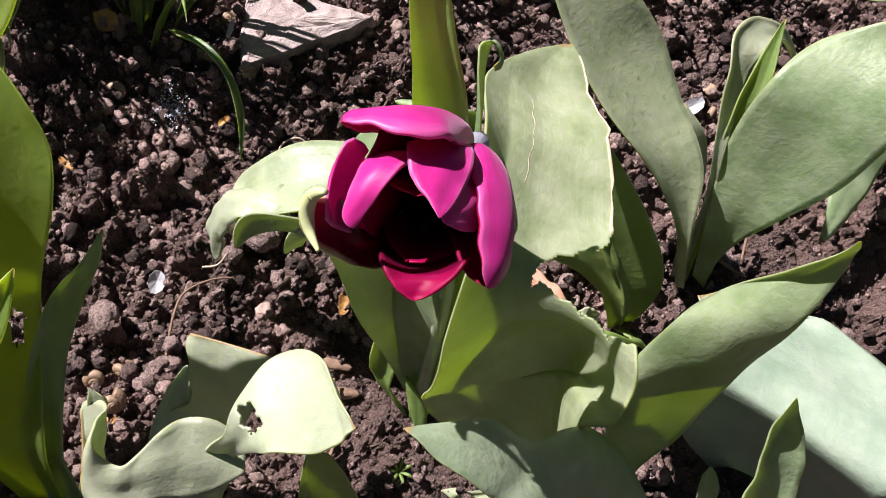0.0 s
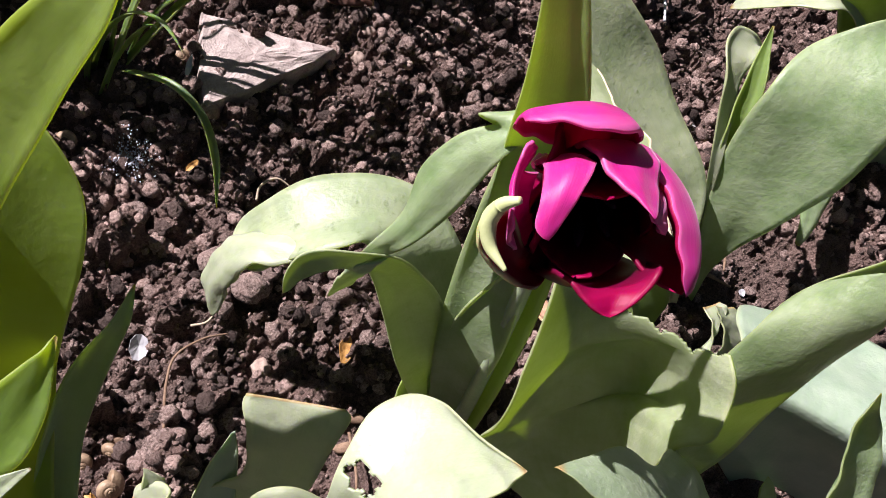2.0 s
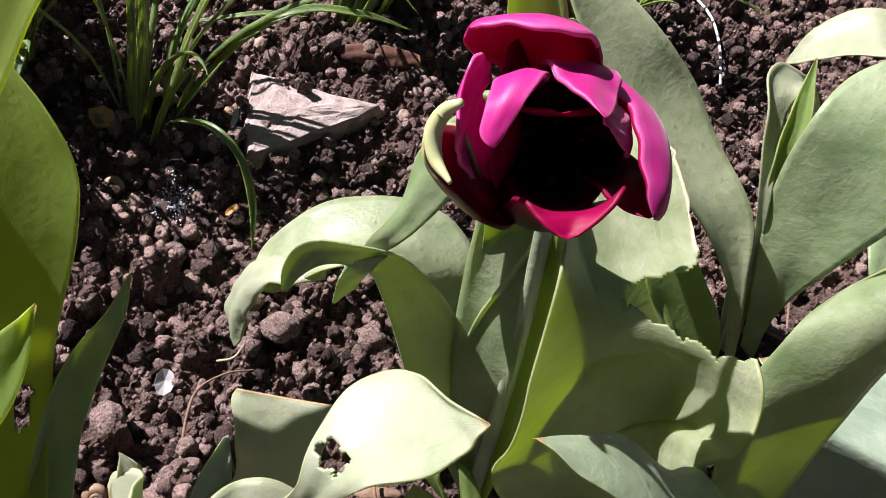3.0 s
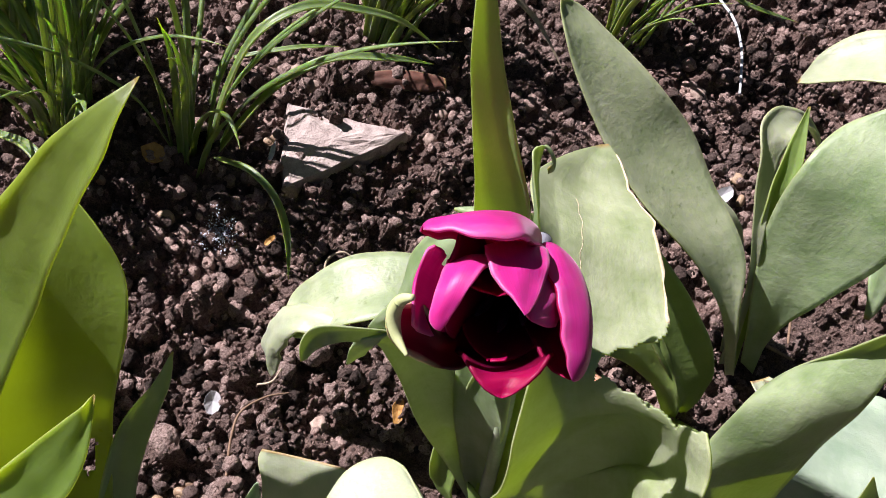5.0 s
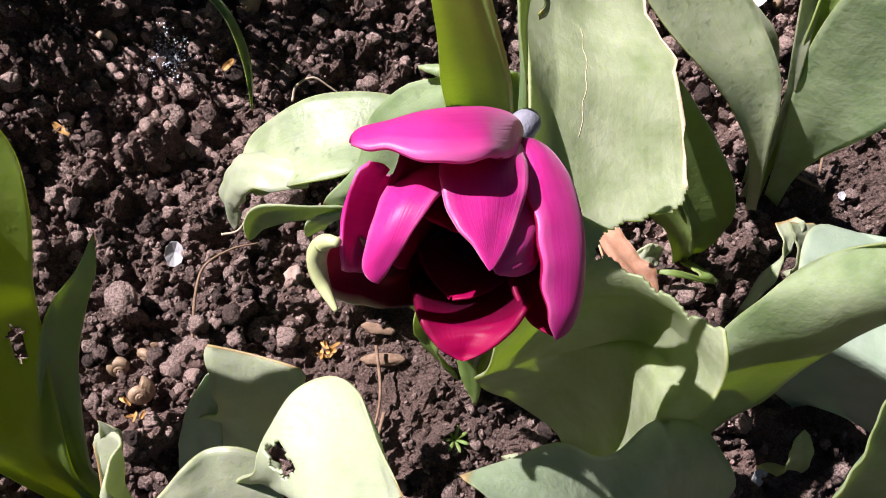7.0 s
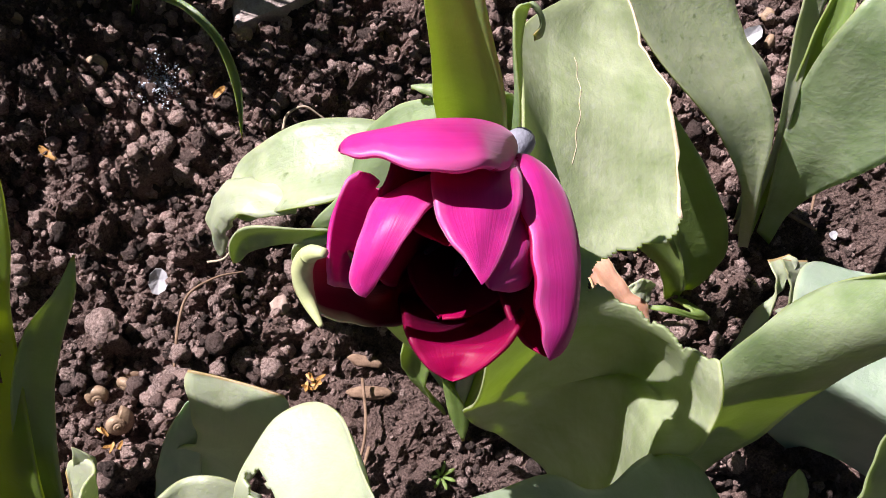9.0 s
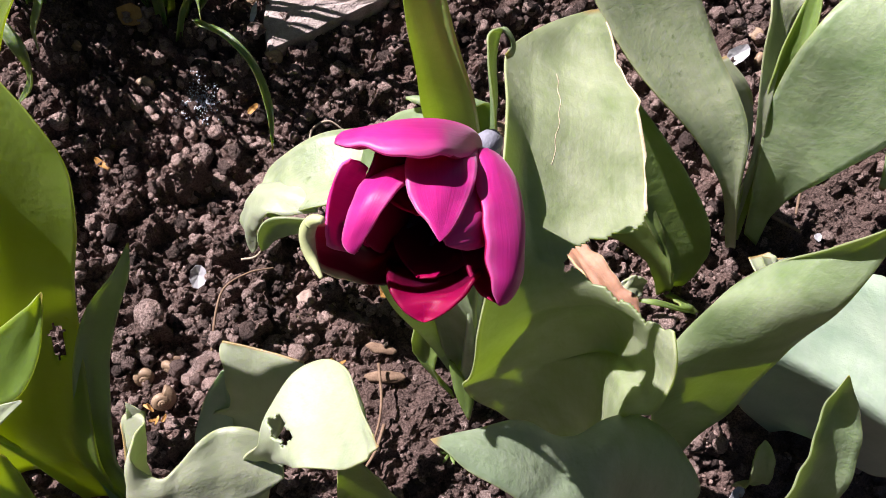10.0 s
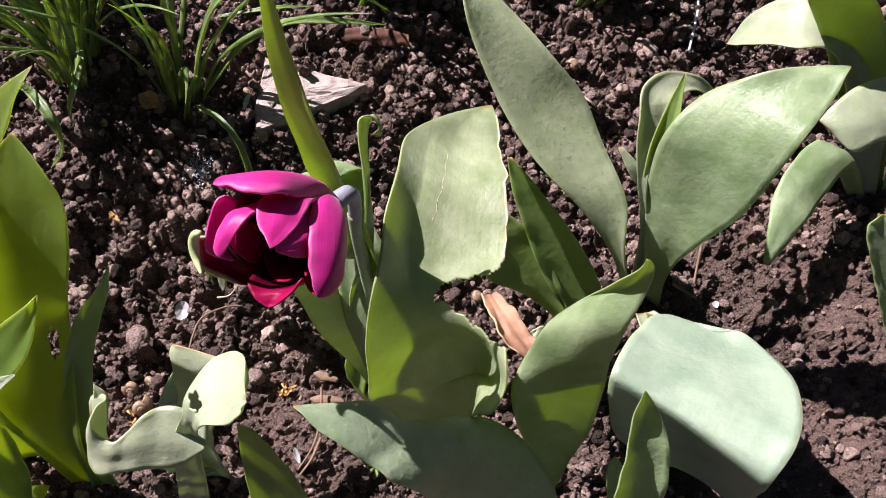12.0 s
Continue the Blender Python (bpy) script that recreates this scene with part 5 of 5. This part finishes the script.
def flake_mesh(name, a, b, seed):
    """A thin broken flake with facets, bent along its middle."""
    rng = np.random.RandomState(seed)
    n = 9
    ring = [(a * rng.uniform(0.75, 1.1) * math.cos(k * 6.283 / n), b * rng.uniform(0.75, 1.1) * math.sin(k * 6.283 / n)) for k in range(n)]
    t = 0.00045
    def lift(x, y):
        return 0.32 * abs(x) * (1 + 0.3 * math.sin(y / b * 2 + seed)) + 0.15 * b * (y / b) ** 2
    verts = [(0, 0, t), (0, 0, -t)]
    for f in (0.55, 1.0):
        for s in (t, -t):
            verts += [(x * f, y * f, lift(x * f, y * f) + s + rng.uniform(-1, 1) * 0.03 * a) for x, y in ring]
    faces = []
    for k in range(n):
        m = (k + 1) % n
        faces += [(0, 2 + k, 2 + m), (1, 2 + n + m, 2 + n + k)]
        faces += [(2 + k, 2 + 2 * n + k, 2 + 2 * n + m, 2 + m), (2 + n + m, 2 + 3 * n + m, 2 + 3 * n + k, 2 + n + k)]
        faces.append((2 + 2 * n + k, 2 + 3 * n + k, 2 + 3 * n + m, 2 + 2 * n + m))
    uv = [(0.5, 0.5)] * len(verts)
    return mesh_of(name, verts, faces, uv, smooth=False)


def chip(x, y, a, b, seed, turn, tilt, label, material=CHALK, group="white chips on the soil", name="chalk_chip", category="chip"):
    ob = part(name, flake_mesh(name, a, b, seed), material)
    ob.matrix_world = pose(x, y, ground_z(x, y) + 0.003 + 0.3 * b * abs(math.sin(radians(tilt))), tilt, tilt * 0.4, turn)
    tagged(ob, label, category, group)


chip(-0.094, 0.203, 0.0062, 0.0085, 1, 20, 25, "translucent white shell flake on the soil")
chip(0.181, 0.505, 0.0065, 0.011, 2, -30, 35, "bright white shell flake beside a leaf")
chip(-0.141, 0.379, 0.0024, 0.008, 3, 15, 20, "thin white sliver beside the flat stone")
chip(0.281, 0.405, 0.0030, 0.0034, 4, 40, 5, "small square white chip on bare soil")
chip(0.270, 0.208, 0.0045, 0.008, 5, -10, 10, "white flake in the shade of leaves")
chip(0.041, 0.143, 0.0020, 0.006, 6, 50, 20, "curled white fibre on the soil")
chip(0.22, 0.545, 0.003, 0.006, 7, 70, 10, "white stalk fragment on the soil")
chip(-0.084, 0.531, 0.003, 0.006, 8, 10, 10, "white flake among grass blades")
chip(-0.112, 0.319, 0.0024, 0.0060, 9, -25, 45, "amber bud scale standing in the soil", AMBER, "amber scales on the soil", "bud_scale", "bud scale")
chip(-0.220, 0.348, 0.0090, 0.0095, 10, 70, 15, "large papery amber bulb skin at the grass", AMBER, "amber scales on the soil", "bulb_skin", "bulb skin")
chip(-0.184, 0.245, 0.0024, 0.0075, 11, 80, 10, "brown bark sliver on the soil", AMBER, "amber scales on the soil", "bark_sliver", "bark")
chip(0.016, 0.246, 0.0045, 0.0095, 12, 20, 20, "curled orange dry petal scrap", AMBER, "amber scales on the soil", "petal_scrap", "plant scrap")
for k in range(7):
    chip(0.008 + 0.003 * math.cos(k * 2.1), 0.183 + 0.004 * math.sin(k * 2.6), 0.0012, 0.0042, 20 + k, k * 51, 30, "shrivelled orange-brown plant scrap", AMBER, "shrivelled scraps", "plant_scrap", "plant scrap")
for k in range(5):
    chip(-0.073 + 0.008 * math.cos(k * 2.4), 0.113 + 0.004 * math.sin(k * 1.9), 0.0010, 0.0038, 40 + k, k * 67, 30, "shrivelled orange-brown plant scrap", AMBER, "shrivelled scraps", "plant_scrap", "plant scrap")


def stick(name, points, r, material, label, category, group="", taper=0.6):
    n = len(points)
    p = [(x, y, max(z, 0.0) + max(0.0, ground_z(x, y)) * 0.8) for x, y, z in points]
    ob = part(name, tube_mesh(name, p, [r * (1 - (1 - taper) * k / (n - 1)) for k in range(n)], 7, 30, 0.18, n), material)
    tagged(ob, label, category, group)


stick("root", ROOTA, 0.0009, TWIG, "thin brown root arching over the soil", "root", "roots and twigs")
stick("root", ROOTB, 0.0009, ROOT, "pale winding root on the soil", "root", "roots and twigs")
stick("root", ROOTC, 0.0008, ROOT, "pale thin root on the soil", "root", "roots and twigs")
stick("twig", TWIGA, 0.0014, TWIG, "short grey-brown twig lying on the soil", "twig", "roots and twigs")
stick("twig", TWIGB, 0.0015, TWIG, "short grey-brown twig lying on the soil", "twig", "roots and twigs")
stick("twig", TWIGC, 0.0012, TWIG, "thin brown twig lying on the soil", "twig", "roots and twigs")
stick("twig", TWIGD, 0.0010, TWIG, "thin brown stalk lying in a furrow", "twig", "roots and twigs")
stick("twig", TWIGE, 0.0011, ROOT, "pale dry stalk lying on the soil", "twig", "roots and twigs")
stick("thread", THREADA, 0.0013, THREAD, "white thread lying on the soil", "thread", taper=0.9)
for x, y, size, turn, label in ((-0.084, 0.151, (0.0125, 0.0034, 0.003), 32, "weathered splinter of wood on the soil"), (0.040, 0.190, (0.014, 0.0042, 0.003), 22, "dark splinter of bark half in the soil"), (0.03, 0.205, (0.011, 0.004, 0.003), 10, "dark splinter of bark half in the soil")):
    me = lump_mesh("wood_chip", size, 0.35, 3, int(x * 1000) % 17, 0.45)
    ob = part("wood_chip", me, TWIG)
    ob.matrix_world = pose(x, y, ground_z(x, y) + 0.0025, 8, -6, turn)
    tagged(ob, label, "wood chip", "wood chips")

tagged(part("dry_leaf", blade_mesh("dry_leaf", DRYLEAF, -0.45, nu=14, nv=50, ripple=0.0022, seed=61, crease=0.15), DRY), "curled reddish-brown dry leaf with a pale midrib", "dry leaf", "dry leaves")
tagged(part("dry_leaf", blade_mesh("dry_leaf", REDLEAF, -0.3, nu=12, nv=40, ripple=0.002, seed=62), DRYSHADED), "reddish-brown fallen leaf, its colour darkened for the shade", "dry leaf", "dry leaves")
tagged(part("leaf_scrap", blade_mesh("leaf_scrap", CHIPLEAF, 0.3, nv=24, seed=63), PALE), "small pale green leaf scrap", "leaf")

seedling = new("seedling")
seedling.location = (0.094, 0.163, ground_z(0.094, 0.163))
tagged(seedling, "tiny green weed seedling", "seedling")
for k in range(7):
    a = k * 0.9
    d = np.array([math.cos(a), math.sin(a)])
    s = np.array([-d[1], d[0]])
    st = [(*(d * f), z, *(s * w), 0) for f, z, w in ((0.0005, 0, 0.0004), (0.003, 0.004, 0.0009), (0.006, 0.006, 0.001), (0.008, 0.006, 0.0002))]
    part("leaf", blade_mesh("leaf", st, 0.2, nu=4, nv=10, thick=0.0005, ripple=0.0, seed=k), GREEN, seedling)


def web():
    """Glinting drops on a tuft of fluff."""
    rng = np.random.RandomState(2)
    verts, faces, base = [], [], 0
    tiny = lump_mesh("drop", (1, 1, 1), 0.1, 1, 1)
    v = np.array([p.co[:] for p in tiny.vertices])
    f = [tuple(p.vertices) for p in tiny.polygons]
    bpy.data.meshes.remove(tiny)
    for _ in range(420):
        x, y = -0.148 + rng.normal() * 0.006, 0.311 + rng.normal() * 0.007
        r = rng.uniform(0.0003, 0.0007)
        verts.append(v * r + (x, y, ground_z(x, y) + rng.uniform(0.0, 0.007)))
        faces += [tuple(k + base for k in q) for q in f]
        base += len(v)
    tagged(part("fluff", mesh_of("fluff", np.concatenate(verts), faces), FLUFF), "tuft of bluish white fluff on the soil", "fluff", kind="stuff")


web()
